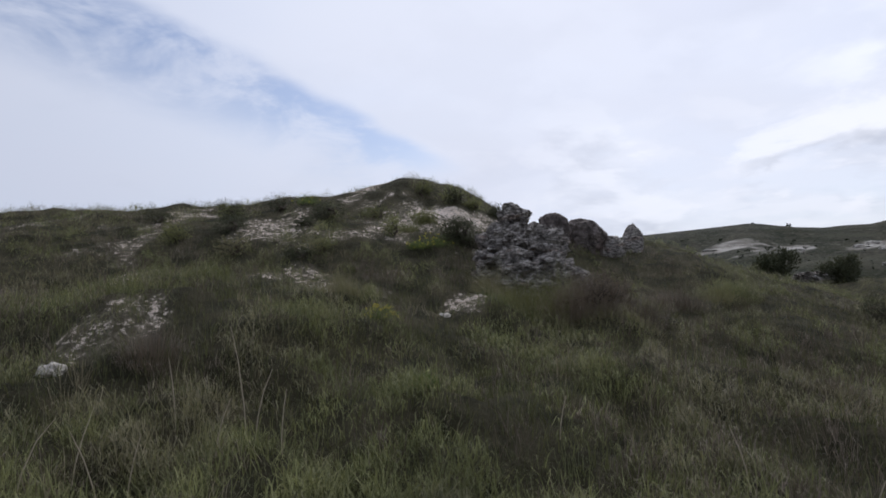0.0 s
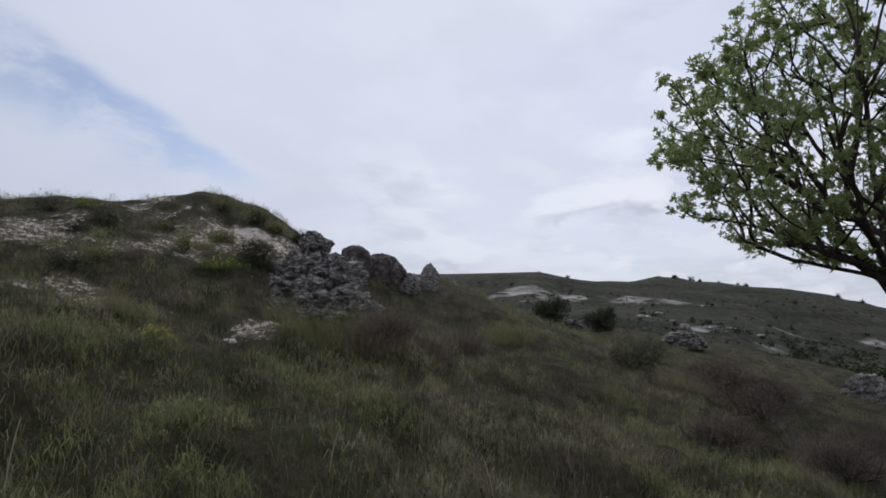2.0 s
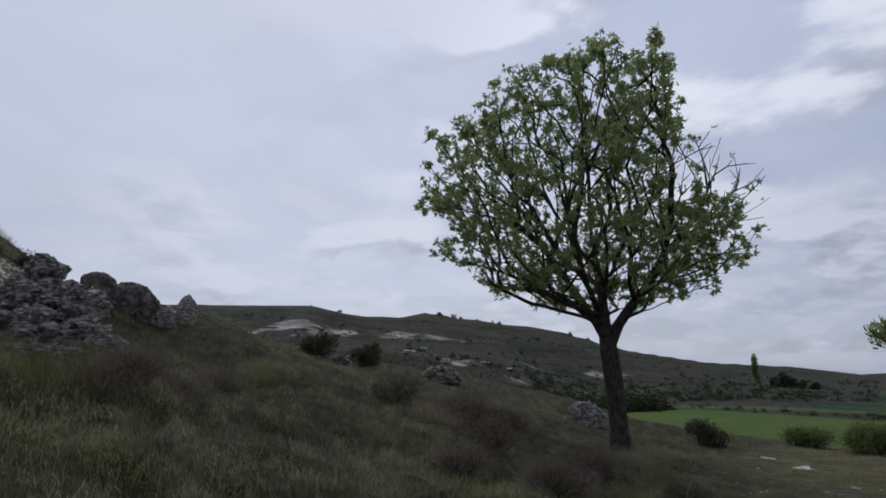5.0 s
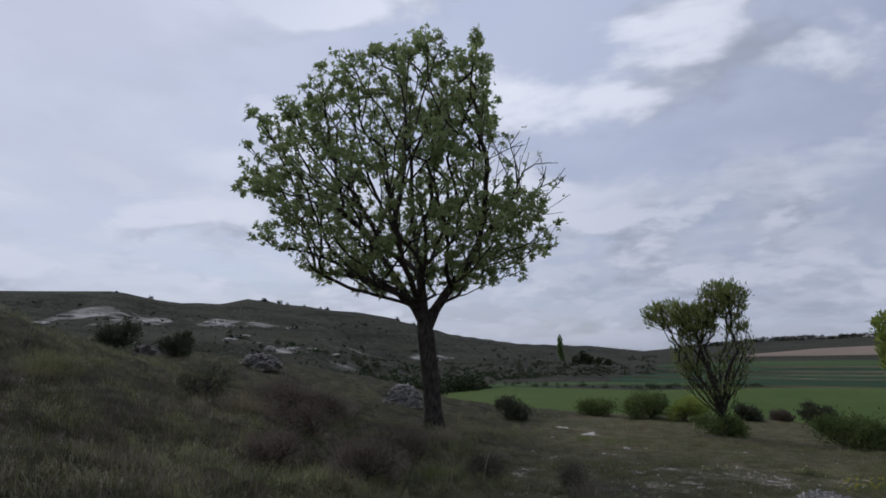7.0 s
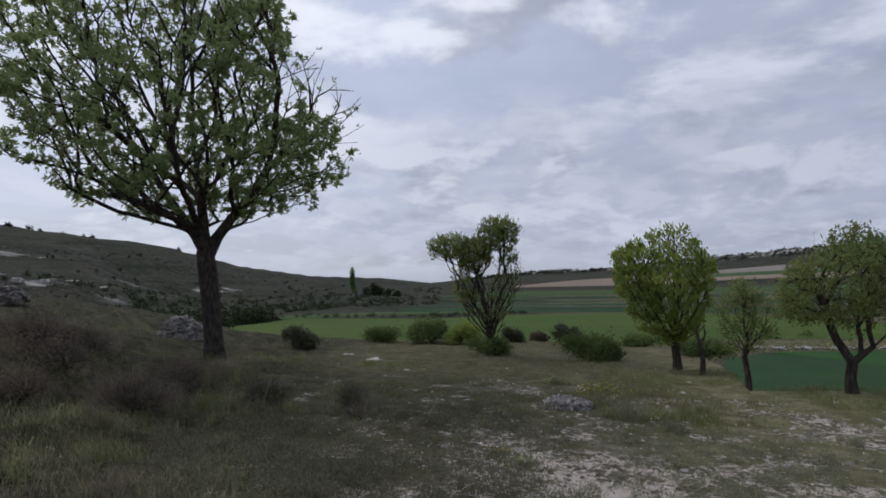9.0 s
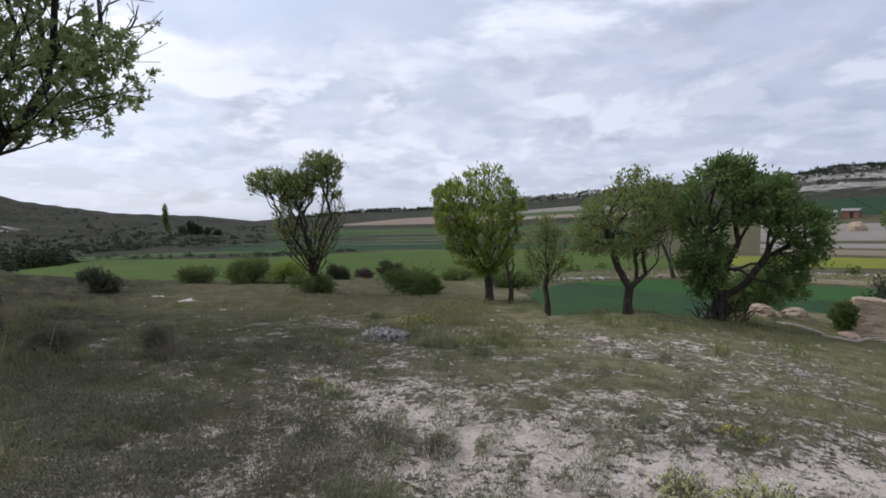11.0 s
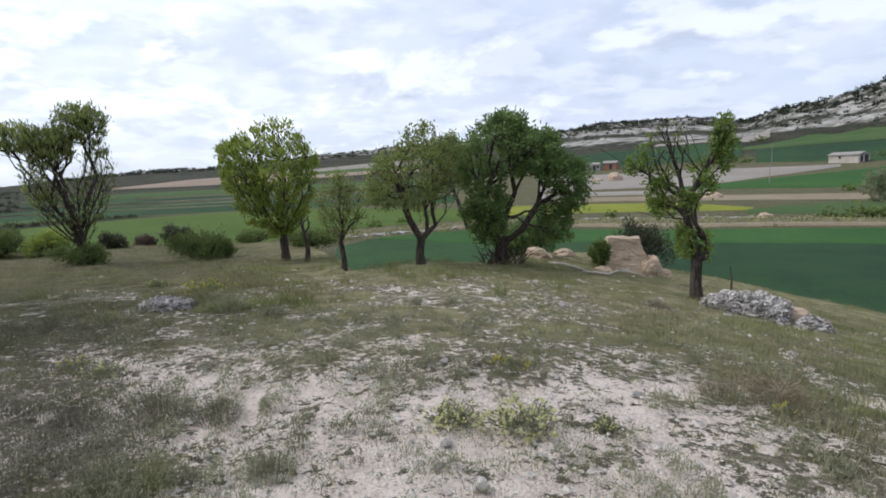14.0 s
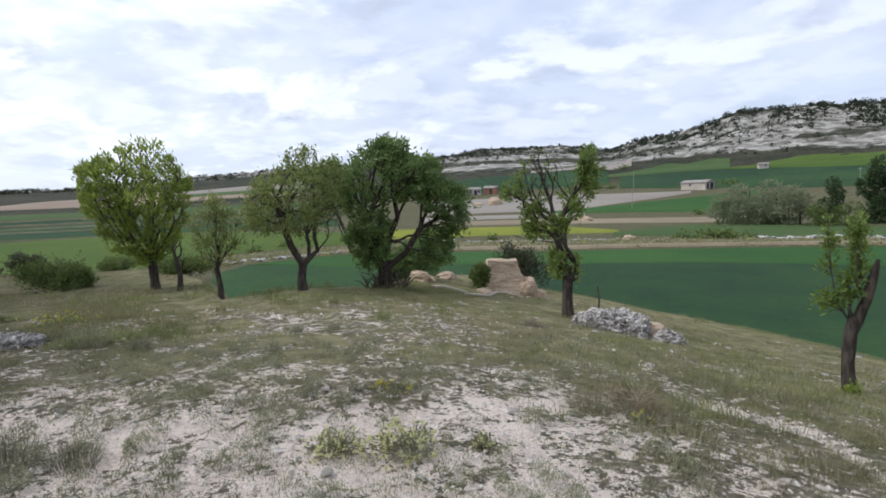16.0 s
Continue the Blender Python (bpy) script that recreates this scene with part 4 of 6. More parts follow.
            fine = np.linspace(z[0], z[-1], 200)
            half = (np.interp(fine, z, right) - np.interp(fine, z, left)) / 2
            share = np.maximum(half, .02) ** 1.6
            h = g.choice(fine, count, p=share / share.sum()) + g.normal(0, .04, count)
            w, mid = (np.interp(h, z, right) - np.interp(h, z, left)) / 2, (np.interp(h, z, right) + np.interp(h, z, left)) / 2
            a = g.uniform(0, 2 * np.pi, count)
            q = q * (1 + rough * (grain(a * 1.6 + 7, h * 1.0, .55, 3) - .5) * 2)
            return np.stack([mid + w * q * np.cos(a), .86 * w * q * np.sin(a), h], 1)
        share = np.array([c[6] if len(c) > 6 else c[3] * c[4] * c[5] for c in crown], float)
        which = g.choice(len(crown), count, p=share / share.sum())
        c = np.array([c[:6] for c in crown], float)[which]
        return c[:, :3] + way * q[:, None] * c[:, 3:6]

    def thicken(self, trunk, tip=.004, power=2.35):
        n = len(self.P)
        flow, kids = np.zeros(n), [[] for _ in range(n)]
        for i in range(n - 1, -1, -1):
            if not kids[i]:
                flow[i] = 1.0
            if self.parent[i] >= 0:
                flow[self.parent[i]] += flow[i]
                kids[self.parent[i]].append(i)
        self.flow = flow
        r = flow ** (1 / power)
        self.R = tip + (trunk - tip) * (r - 1) / max(1e-6, r.max() - 1)
        self.kids = kids
        return self

    def tubes(self):
        """Chains from fork to tip, thickest child first."""
        chains, todo = [], [i for i, p in enumerate(self.parent) if p < 0]
        while todo:
            i = todo.pop()
            chain = [self.parent[i], i] if self.parent[i] >= 0 else [i]
            while self.kids[i]:
                order = sorted(self.kids[i], key=lambda k: -self.R[k])
                todo += order[1:]
                i = order[0]
                chain.append(i)
            chains.append(chain)
        return chains


def tube(points, radii, sides):
    """One bent, tapered tube with a closed tip."""
    p, r = np.array(points), np.array(radii)
    d = np.gradient(p, axis=0)
    d /= np.linalg.norm(d, axis=1)[:, None] + 1e-9
    ref = np.array([1.0, .3, .1]) if abs(d[0][2]) > .7 else np.array([0, .2, 1.0])
    u = np.cross(d, ref)
    u /= np.linalg.norm(u, axis=1)[:, None] + 1e-9
    v = np.cross(d, u)
    a = np.linspace(0, 2 * np.pi, sides, endpoint=False)
    ring = p[:, None] + r[:, None, None] * (np.cos(a)[None, :, None] * u[:, None] + np.sin(a)[None, :, None] * v[:, None])
    verts = ring.reshape(-1, 3)
    n = len(p)
    i, j = np.meshgrid(np.arange(n - 1), np.arange(sides), indexing="ij")
    q = i * sides + j
    w = i * sides + (j + 1) % sides
    return verts, np.stack([q, w, w + sides, q + sides], -1).reshape(-1, 4)


def join(pieces):
    verts, faces, n = [], [], 0
    for v, f in pieces:
        verts.append(v)
        faces.append(f + n)
        n += len(v)
    return np.concatenate(verts), np.concatenate(faces)


def leaf_mesh(name, places, ways, length, width, mat, g, droop=.3, loose=.55, lobes=1):
    """Pointed leaves, folded along the midrib; a lobed leaf is a hand of three blades."""
    n = len(places)
    way = ways + g.normal(0, loose, (n, 3))
    way[:, 2] -= droop
    way /= np.linalg.norm(way, axis=1)[:, None]
    side = np.cross(way, g.normal(size=(n, 3)))
    side /= np.linalg.norm(side, axis=1)[:, None] + 1e-9
    out = np.cross(side, way)
    l = (length * g.uniform(.6, 1.3, n))[:, None]
    w = (width * g.uniform(.7, 1.2, n))[:, None]
    blades_of = []
    for a in ((0,) if lobes == 1 else (-.9, 0, .9)):
        f = math.cos(a) * way + math.sin(a) * side
        t = math.cos(a) * side - math.sin(a) * way
        k = 1.0 if a == 0 else .8
        blades_of.append((places + f * l * k * .5 + t * w * .5 + out * w * .15, places + f * l * k - out * w * .25, places + f * l * k * .5 - t * w * .5 + out * w * .15))
    m = 1 + 3 * len(blades_of)
    v = np.empty((n, m, 3))
    v[:, 0] = places
    tri = []
    for i, (p, q, r) in enumerate(blades_of):
        v[:, 1 + 3 * i], v[:, 2 + 3 * i], v[:, 3 + 3 * i] = p, q, r
        tri += [(0, 1 + 3 * i, 2 + 3 * i), (0, 2 + 3 * i, 3 + 3 * i)]
    k = np.arange(n)[:, None, None] * m
    return mesh_of(name, v.reshape(-1, 3), (k + np.array(tri)[None]).reshape(-1, 3), mat)


def plant_tree(name, x, y, label, category, plant, trunk, bark, leaf, per, length, width, bare=None, thin=5, limb=.35, droop=.3, group="", tip=.004, spread=.06, power=1.9, first="trunk", tuft=0, loose=.55, lobes=1):
    root = empty(name, x, y, label, category, group, .05, -math.degrees(math.atan2(x - .2, y + .5)))
    plant.thicken(trunk, tip, power)
    g = plant.g
    twigs = []
    for k, chain in enumerate(plant.tubes()):
        pts, rad = plant.P[chain], plant.R[chain].copy()
        if k == 0:
            rad[0] *= 1.35
            part(first, mesh_of(first, *tube(pts, rad, 10), bark, True), root)
            continue
        rad[0] = min(rad[0], rad[1] * 1.25)
        if rad[1] > limb * trunk:
            part("limb", mesh_of("limb", *tube(pts, rad, 7), bark, True), root)
        else:
            twigs.append(tube(pts, rad, 5 if rad[1] > .02 else 3))
    if twigs:
        part("branchwork", mesh_of("branchwork", *join(twigs), bark, True), root)["kind"] = "stuff"
    slim = np.array([i for i in range(plant.stems, len(plant.P)) if plant.flow[i] <= thin])
    if leaf is not None and len(slim):
        at = plant.P[slim]
        way = at - plant.P[np.array(plant.parent)[slim]]
        way /= np.linalg.norm(way, axis=1)[:, None] + 1e-9
        keep = np.ones(len(slim)) if bare is None else bare(at)
        n = g.poisson(per * keep)
        if tuft:
            # a rosette of leaves at each shoot's tip
            n = n + np.where(plant.flow[slim] <= 1, g.poisson(tuft * keep), 0)
        at, way = np.repeat(at, n, 0), np.repeat(way, n, 0)
        part("crown", leaf_mesh("crown", at + g.normal(0, spread, at.shape), way, length, width, leaf, g, droop, loose, lobes), root)["kind"] = "stuff"
    return root


# Each tree is laid out as seen from the path: x across, y away, z up from its foot.
def tall_tree():
    stem = [(0, 0, 0), (-.03, 0, .5), (-.08, 0, 1.1), (-.14, 0, 1.7), (-.2, .02, 2.2), (-.23, .02, 2.45)]
    forks = [[5, (-.45, .0, 2.85), (-.75, .1, 3.3), (-1.15, .15, 3.9), (-1.6, .2, 4.6)], [5, (.02, .0, 2.85), (.3, -.1, 3.25), (.7, -.15, 3.75), (1.05, -.2, 4.4)], [5, (-.28, .2, 2.95), (-.35, .45, 3.6), (-.5, .7, 4.5)], [5, (-.2, -.15, 2.95), (-.12, -.35, 3.7), (-.05, -.5, 4.7)], [5, (-.35, -.2, 2.9), (-.6, -.5, 3.6), (-.9, -.8, 4.4)]]
    crown = [(3.35, -1.9, .9), (3.7, -3.0, 2.0), (4.5, -4.0, 2.7), (5.2, -4.2, 2.9), (5.9, -4.5, 2.75), (6.5, -4.1, 2.5), (7.0, -3.9, 1.9), (7.6, -3.95, 1.65), (8.1, -3.5, 1.7), (8.6, -3.1, 1.65), (8.95, -2.3, 1.55), (9.4, -1.15, 1.4), (9.62, -.9, 1.3)]
    plant = Plant(11, [stem] + forks, crown, 1800, .06, .24, .012, .30, .45, 24, .25, 3.2, .30)
    # a few dead shoots on one side
    bare = lambda p: np.where((p[:, 0] > 1.3) & (np.abs(p[:, 2] - 6.1) < .8) & (p[:, 0] + .9 * p[:, 2] > 7.3), .03, .55 + .75 * (fractal(p[:, 0] * 1.1 + p[:, 1] * .7, p[:, 2] + p[:, 1] * .5, .9, 2, 7) > .42))
    plant_tree("broadleaf_tree", 12.25, 7.6, "tall round-crowned tree with fresh green leaves", "tree", plant, .205, BARK, LEAF_ASH, 2.3, .125, .050, bare, 2, .2, .05, "", .008, .06, 2.5, "trunk", 8.5, .9, 3)


def almond_two_lobed():
    stem = [(0, 0, 0.00), (-.03, 0, 0.2), (-.05, 0, 0.36), (-.08, 0, .5)]
    crown = [(-1.38, 0, 3.28, .74, .75, .42, .62), (.12, 0, 3.66, .68, .7, .55, .8), (-.58, 0, 3.05, .55, .65, .55, 1.0), (-.85, 0, 2.2, .42, .6, .75, .45), (.42, 0, 2.3, .42, .55, .95, .5), (-.25, 0, 1.6, .85, .65, .75, .9)]
    plant = Plant(23, [stem], crown, 1700, .07, .17, .014, .2, .6, 26, .5, 2.6)
    low = lambda p: np.where(p[:, 2] < 2.8, np.where((p[:, 0] < -.75) & (p[:, 2] > 1.6), .5, .28), 1.0)
    plant_tree("almond_tree", 18.55, 2.32, "many-stemmed almond tree with two leafy heads", "tree", plant, .13, BARK, LEAF_ALMOND, 3.0, .13, .032, low, 2, .3, -.9, "trees on the knoll", .007, .05, 1.7, "trunk", 6.5, .4)


def lime_tree():
    stem = [(0, 0, 0.00), (-.01, 0, 0.27), (-.03, 0, 0.58), (-.04, 0, .78)]
    crown = [(.75, -.45, .26), (1.0, -.72, .48), (1.3, -.95, .66), (1.65, -1.12, .8), (2.1, -1.3, .9), (2.5, -1.4, .84), (2.9, -1.3, .64), (3.15, -.85, .45), (3.38, -.42, .3), (3.5, -.3, .1)]
    plant = Plant(31, [stem], crown, 640, .05, .15, .008, .2, .6, 34, .9, 3.4, .26)
    gaps = lambda p: (.38 + .9 * (fractal(p[:, 0] * 2.2 + p[:, 1], p[:, 2] * .6 + 5, .55, 2, 27) > .45)) * np.where(p[:, 2] < 1.4, .75, 1.0)
    plant_tree("leafy_tree", 15.75, -2.52, "upright tree with dense yellow-green spring leaves", "tree", plant, .10, BARK, LEAF_LIME, 9, .115, .042, gaps, 3, .3, -.2, "trees on the knoll", .006, .045, 1.9, "trunk", 9, .45)


def saplings():
    plant = Plant(37, [[(0, 0, 0), (.02, 0, .35), (.0, 0, .6)]], [(.0, 0, .98, .22, .2, .42)], 36, .4, .12, .02, .1)
    plant_tree("bare_sapling", 14.85, -2.92, "thin dark sapling with hardly any leaves", "tree", plant, .055, BARK, LEAF_ALMOND, .8, .07, .03, None, 3, .5, 0, "trees on the knoll", .006, .03)
    plant = Plant(41, [[(0, 0, 0), (.0, 0, .3), (-.05, 0, .65), (-.04, 0, .8)]], [(-.06, 0, 1.45, .58, .55, .5), (.0, 0, 1.85, .3, .3, .3, .1), (-.05, 0, 1.05, .5, .5, .25, .06)], 170, .3, .14, .02, .15, .45, 7, .3)
    plant_tree("young_almond_tree", 12.8, -3.39, "slender young almond tree with thin foliage", "tree", plant, .055, BARK, LEAF_ALMOND, 8, .075, .026, None, 4, .4, -.1, "trees on the knoll", .005, .05, 1.7, "trunk", 8)


def forked_almond():
    stems = [[(0, 0, 0), (-.02, 0, .28), (.02, 0, .56)], [2, (-.08, 0, .74), (-.2, .05, .95), (-.27, .08, 1.16), (-.32, .1, 1.36), (-.6, .1, 1.46), (-.85, .1, 1.52)], [2, (.14, 0, .68), (.32, .05, .84), (.52, .1, 1.06), (.68, .1, 1.26), (.74, .1, 1.55)], [9, (.15, .1, .95), (.12, .12, 1.15), (.06, .1, 1.38), (.05, .1, 1.8)], [10, (.27, -.1, 1.1), (.26, -.2, 1.4), (.3, -.25, 1.9)], [6, (-.4, -.05, 1.65), (-.45, -.1, 1.95)]]
    crown = [(1.28, -.9, .55), (1.5, -1.03, .85), (1.95, -.98, .92), (2.2, -.8, .92), (2.42, -.42, .88), (2.68, -.18, .62), (2.84, -.05, .3)]
    plant = Plant(43, stems, crown, 470, .15, .13, .02, .25, .3, 0, .4, 2.4, .25)
    thin = lambda p: .35 + .8 * (fractal(p[:, 0] + p[:, 1], p[:, 2] + 9, .5, 2, 19) > .40)
    plant_tree("forked_almond_tree", 12.0, -4.82, "forked almond tree with a bent bare trunk", "tree", plant, .085, BARK, LEAF_ALMOND, 8, .085, .036, thin, 3, .33, -.1, "trees on the knoll", .005, .055, 2.1, "trunk", 9, .7)
    stems = [[(0, 0, 0), (-.4, 0, 1.8), (-1.2, 0, 3.8), (-2.1, .2, 6.2)]]
    plant = Plant(47, stems, [(-2.2, .2, 8.2, 2.8, 2.6, 2.0)], 160, .3, .6, .05, .2, .45, 6)
    plant_tree("leaning_tree", *polar(113.3, 66), "dark leaning tree at the far edge of the barley", "tree", plant, .17, BARK, LEAF_DEEP, 8, .34, .16, None, 4, .4, .0, "", .02, .25, 1.9, "trunk", 8)


def spreading_almond():
    stems = [[(0, 0, 0), (-.02, 0, .25), (.0, 0, .5)], [2, (.2, -.05, .62), (.44, -.05, .8), (.63, 0, 1.1), (.81, 0, 1.36), (1.2, 0, 1.56)], [2, (.02, 0, 1.0), (.3, .05, 1.6), (.2, .1, 2.25)], [2, (-.35, .25, .72), (-.78, .35, .84), (-.92, .35, 1.1), (-1.0, .3, 1.4), (-1.15, .3, 1.7)], [9, (.5, .05, 2.0), (.72, 0, 2.45)], [2, (-.25, -.2, .85), (-.3, -.25, 1.4)]]
    crown = [(-.32, -.25, 1.25, .5, .6, .72, 1.1), (-.05, 0, 2.55, .85, .85, .68, 1.3), (.68, 0, 2.45, .72, .85, .5, 1.0), (1.3, 0, 1.95, .6, .8, .42, .9), (1.55, 0, 1.5, .36, .6, .25, .3), (1.15, .2, .95, .42, .5, .5, .45), (.1, 0, 3.05, .5, .5, .3, .5), (-.6, .1, 2.15, .55, .7, .5, .7), (-.9, .1, 2.5, .28, .4, .3, .15)]
    plant = Plant(53, stems, crown, 1000, .15, .14, .02, .3, .3, 0, .3, 2.2)
    gaps = lambda p: (.25 + .85 * (fractal(p[:, 0] + p[:, 1], p[:, 2] + 3, .6, 2, 17) > .40)) * np.where(((p[:, 0] - .42) / .26) ** 2 + ((p[:, 2] - 1.35) / .42) ** 2 < 1, .06, 1.0)
    plant_tree("spreading_almond_tree", 12.25, -6.8, "broad almond tree with dense deep green foliage", "tree", plant, .15, BARK, LEAF_DEEP, 11, .10, .044, gaps, 3, .3, -.1, "trees on the knoll", .005, .055, 1.9, "trunk", 14, .7)


def pruned_almond():
    stems = [[(0, 0, 0), (-.02, 0, .35), (-.01, 0, .75), (-.08, 0, 1.1), (-.18, 0, 1.45), (-.22, 0, 1.75)], [5, (-.34, 0, 2.0), (-.6, 0, 2.1), (-.9, 0, 2.28), (-1.25, 0, 2.46), (-1.65, .05, 2.72)], [5, (-.08, 0, 1.95), (.08, 0, 2.28), (.22, 0, 2.6), (.32, 0, 2.95), (.38, 0, 3.2)], [4, (-.38, .05, 1.46), (-.72, .1, 1.5), (-1.0, .1, 1.58)], [5, (-.3, .1, 2.15), (-.42, .1, 2.5), (-.48, .1, 2.8)], [7, (-.72, .05, 2.5), (-.8, .05, 2.85)], [12, (-.02, -.1, 2.55), (-.1, -.1, 2.8)], [2, (.12, 0, .82), (.16, 0, 1.1)]]
    crown = [(.36, 0, 2.72, .2, .22, .5, .85), (.1, 0, 2.15, .2, .25, .3, .4), (-.95, 0, 2.38, .32, .22, .14, .35), (-.6, 0, 2.05, .24, .2, .16, .3), (-.62, 0, 1.72, .18, .2, .2, .28), (-.2, 0, 1.75, .24, .25, .25, .4), (-.14, 0, 1.12, .2, .19, .34, .75), (.15, 0, .98, .05, .08, .24, .14), (-.50, 0, 2.72, .45, .35, .45, .95)]
    plant = Plant(59, stems, crown, 520, .3, .10, .02, .1, .3, 0, .45, 1.5)
    # the middle of the head is dead wood
    bits = lambda p: np.where((p[:, 0] < .06) & (p[:, 2] > 2.36) & (p[:, 0] > -.8), .04, np.where(p[:, 2] < 1.5, .8, 1.0))
    plant_tree("pruned_almond_tree", 8.35, -8.58, "half-dead pruned almond tree with leafy shoots", "tree", plant, .095, BARK, LEAF_PRUNED, 7, .085, .040, bits, 4, .3, .1, "trees on the knoll", .005, .04, 2.0, "trunk", 5)


def stump_tree():
    stems = [[(.03, 0, 0.80), (.0, 0, 1.0), (-.01, 0, 1.3), (.03, 0, 1.65), (.09, 0, 2.00)], [0, (-.05, 0, .93), (-.12, -.02, 1.05), (-.17, -.02, 1.35), (-.2, -.02, 1.65), (-.23, 0, 2.02)], [1, (.08, 0, 1.25), (.13, 0, 1.5)]]
    crown = [(-.2, 0, 1.62, .055, .06, .40, 5), (.05, 0, 1.68, .08, .09, .36, 7), (-.13, -.05, 1.08, .18, .15, .13, 8), (.03, -.03, 1.22, .11, .1, .18, 4), (.13, 0, 1.42, .07, .08, .12, 2)]
    plant = Plant(61, stems, crown, 150, .15, .1, .02, .1)
    root = plant_tree("almond_stump", 3.5, -8.2, "split dead almond trunk with fresh leafy shoots", "tree", plant, .022, BARK_GREY, LEAF_PRUNED, 8, .07, .036, None, 5, .5, .1, "trees on the knoll", .003, .03, 1.6, "shoot")
    part("trunk", mesh_of("trunk", *tube([(.05, 0, 0), (.03, 0, .08), (.01, 0, .22), (.005, .01, .38), (.01, 0, .55), (.02, .01, .7), (.06, 0, .84), (.10, .01, .93)], [.10, .08, .072, .066, .075, .068, .078, .04], 12), BARK, True), root)
    part("dead_limb", mesh_of("dead_limb", *tube([(.07, 0, .8), (.12, .01, .98), (.16, 0, 1.08), (.18, .01, 1.2), (.21, 0, 1.32), (.225, .01, 1.42), (.25, 0, 1.53)], [.06, .056, .05, .056, .045, .04, .018], 9), BARK_GREY, True), root, "grey dead limb, split and broken off")
    part("basal_shoot", leaf_mesh("basal_shoot", np.random.default_rng(5).normal(0, .05, (90, 3)) * (1, 1, .8) + (.05, -.1, .08), np.tile((0.0, 0, 1), (90, 1)), .065, .038, LEAF_LIME, np.random.default_rng(6), 0), root)


for grow in (tall_tree, almond_two_lobed, lime_tree, saplings, forked_almond, spreading_almond, pruned_almond, stump_tree):
    grow()


# ---------------------------------------------------------------- shrubs
def shrub(name, x, y, wide, tall, label, leaf, per=6, length=.05, width=.022, seed=0, deep=None, count=None, bark=None, droop=-.1, sink=.04):
    """A bush of several stems that fan out from one foot."""
    g = np.random.default_rng(seed)
    stems = [[(0, 0, 0), (0, 0, .05)]]
    for k in range(5):
        a = 2 * math.pi * k / 5 + g.uniform(0, 1)
        stems.append([1, (wide * .18 * math.cos(a), wide * .18 * math.sin(a), tall * .3)])
    deep = deep or wide * .85
    crown = [(g.uniform(-.26, .26) * wide, g.uniform(-.22, .22) * deep, tall * g.uniform(.30, .62), wide * g.uniform(.18, .3), deep * g.uniform(.2, .3), tall * g.uniform(.26, .4)) for _ in range(7)]
    plant = Plant(seed, stems, crown, count or int(120 + 110 * wide), .2, max(.08, wide * .09), .015, .3, .45, 0, .5, 1.6)
    return plant_tree(name, x, y, label, "shrub", plant, .02 + .012 * wide, bark or BARK_GREY, leaf, per, length, width, None, 4, 9, droop, "", .003, .035 + .02 * wide, 1.9, "stem", per * .8)


def along(bearing, r):
    return polar(bearing, r)


for k, (b, r, w, h, leaf, label) in enumerate([
        (28.9, 20.5, 1.25, .95, LEAF_OLIVE, "rounded brownish-green bush on the bank"),
        (33.4, 21.5, 1.4, 1.0, LEAF_OLIVE, "loose green bush beside a heap of stones"),
        (63.0, 22.0, 1.3, .95, LEAF_OLIVE, "rounded grey-green bush at the edge of the turf"),
        (70.8, 25.5, 1.7, .8, LEAF_SHRUB, "low bright green bush above the wheat"),
        (75.3, 25.0, 2.2, 1.15, LEAF_SHRUB, "spreading green bush above the wheat"),
        (77.9, 24.5, 1.9, .95, LEAF_LIME, "yellowish green bush beside the almond tree"),
        (82.9, 25.0, 1.0, .65, LEAF_OLIVE, "small dark bush behind the almond tree"),
        (85.3, 26.0, .75, .42, BLADE_BROWN, "small reddish dry bush"),
        (87.9, 25.0, 1.25, .85, LEAF_OLIVE, "dense grey-green bush above the wheat"),
        (89.9, 17.6, 1.9, .85, LEAF_SHRUB, "broad low green bush with upright shoots"),
        (91.3, 17.9, .9, .7, LEAF_SHRUB, "green bush with upright shoots"),
        (80.6, 18.4, 1.5, .6, LEAF_SHRUB, "suckers round the foot of the almond tree"),
        (94.4, 24.0, 1.6, .5, LEAF_SHRUB, "low scrub on the slope"),
        (99.3, 20.0, 2.0, .55, LEAF_SHRUB, "low green scrub behind the saplings"),
        (103.5, 21.0, 1.6, .5, LEAF_SHRUB, "low green scrub behind the saplings"),
        (120.2, 17.2, 1.6, 1.45, LEAF_DEEP, "tall green shrub behind the almond tree"),
        (118.4, 16.8, 1.2, 1.2, LEAF_DEEP, "tall green shrub behind the almond tree"),
        (129.9, 18.0, 1.9, 1.75, LEAF_OLIVE, "large grey-green shrub behind the earth wall"),
        (126.4, 15.2, .5, .75, LEAF_SHRUB, "small leafy shrub against the earth wall")]):
    shrub("bush", *along(b, r), w, h, label, leaf, 9, .085, .042, 300 + k, None, None, None, -.35)


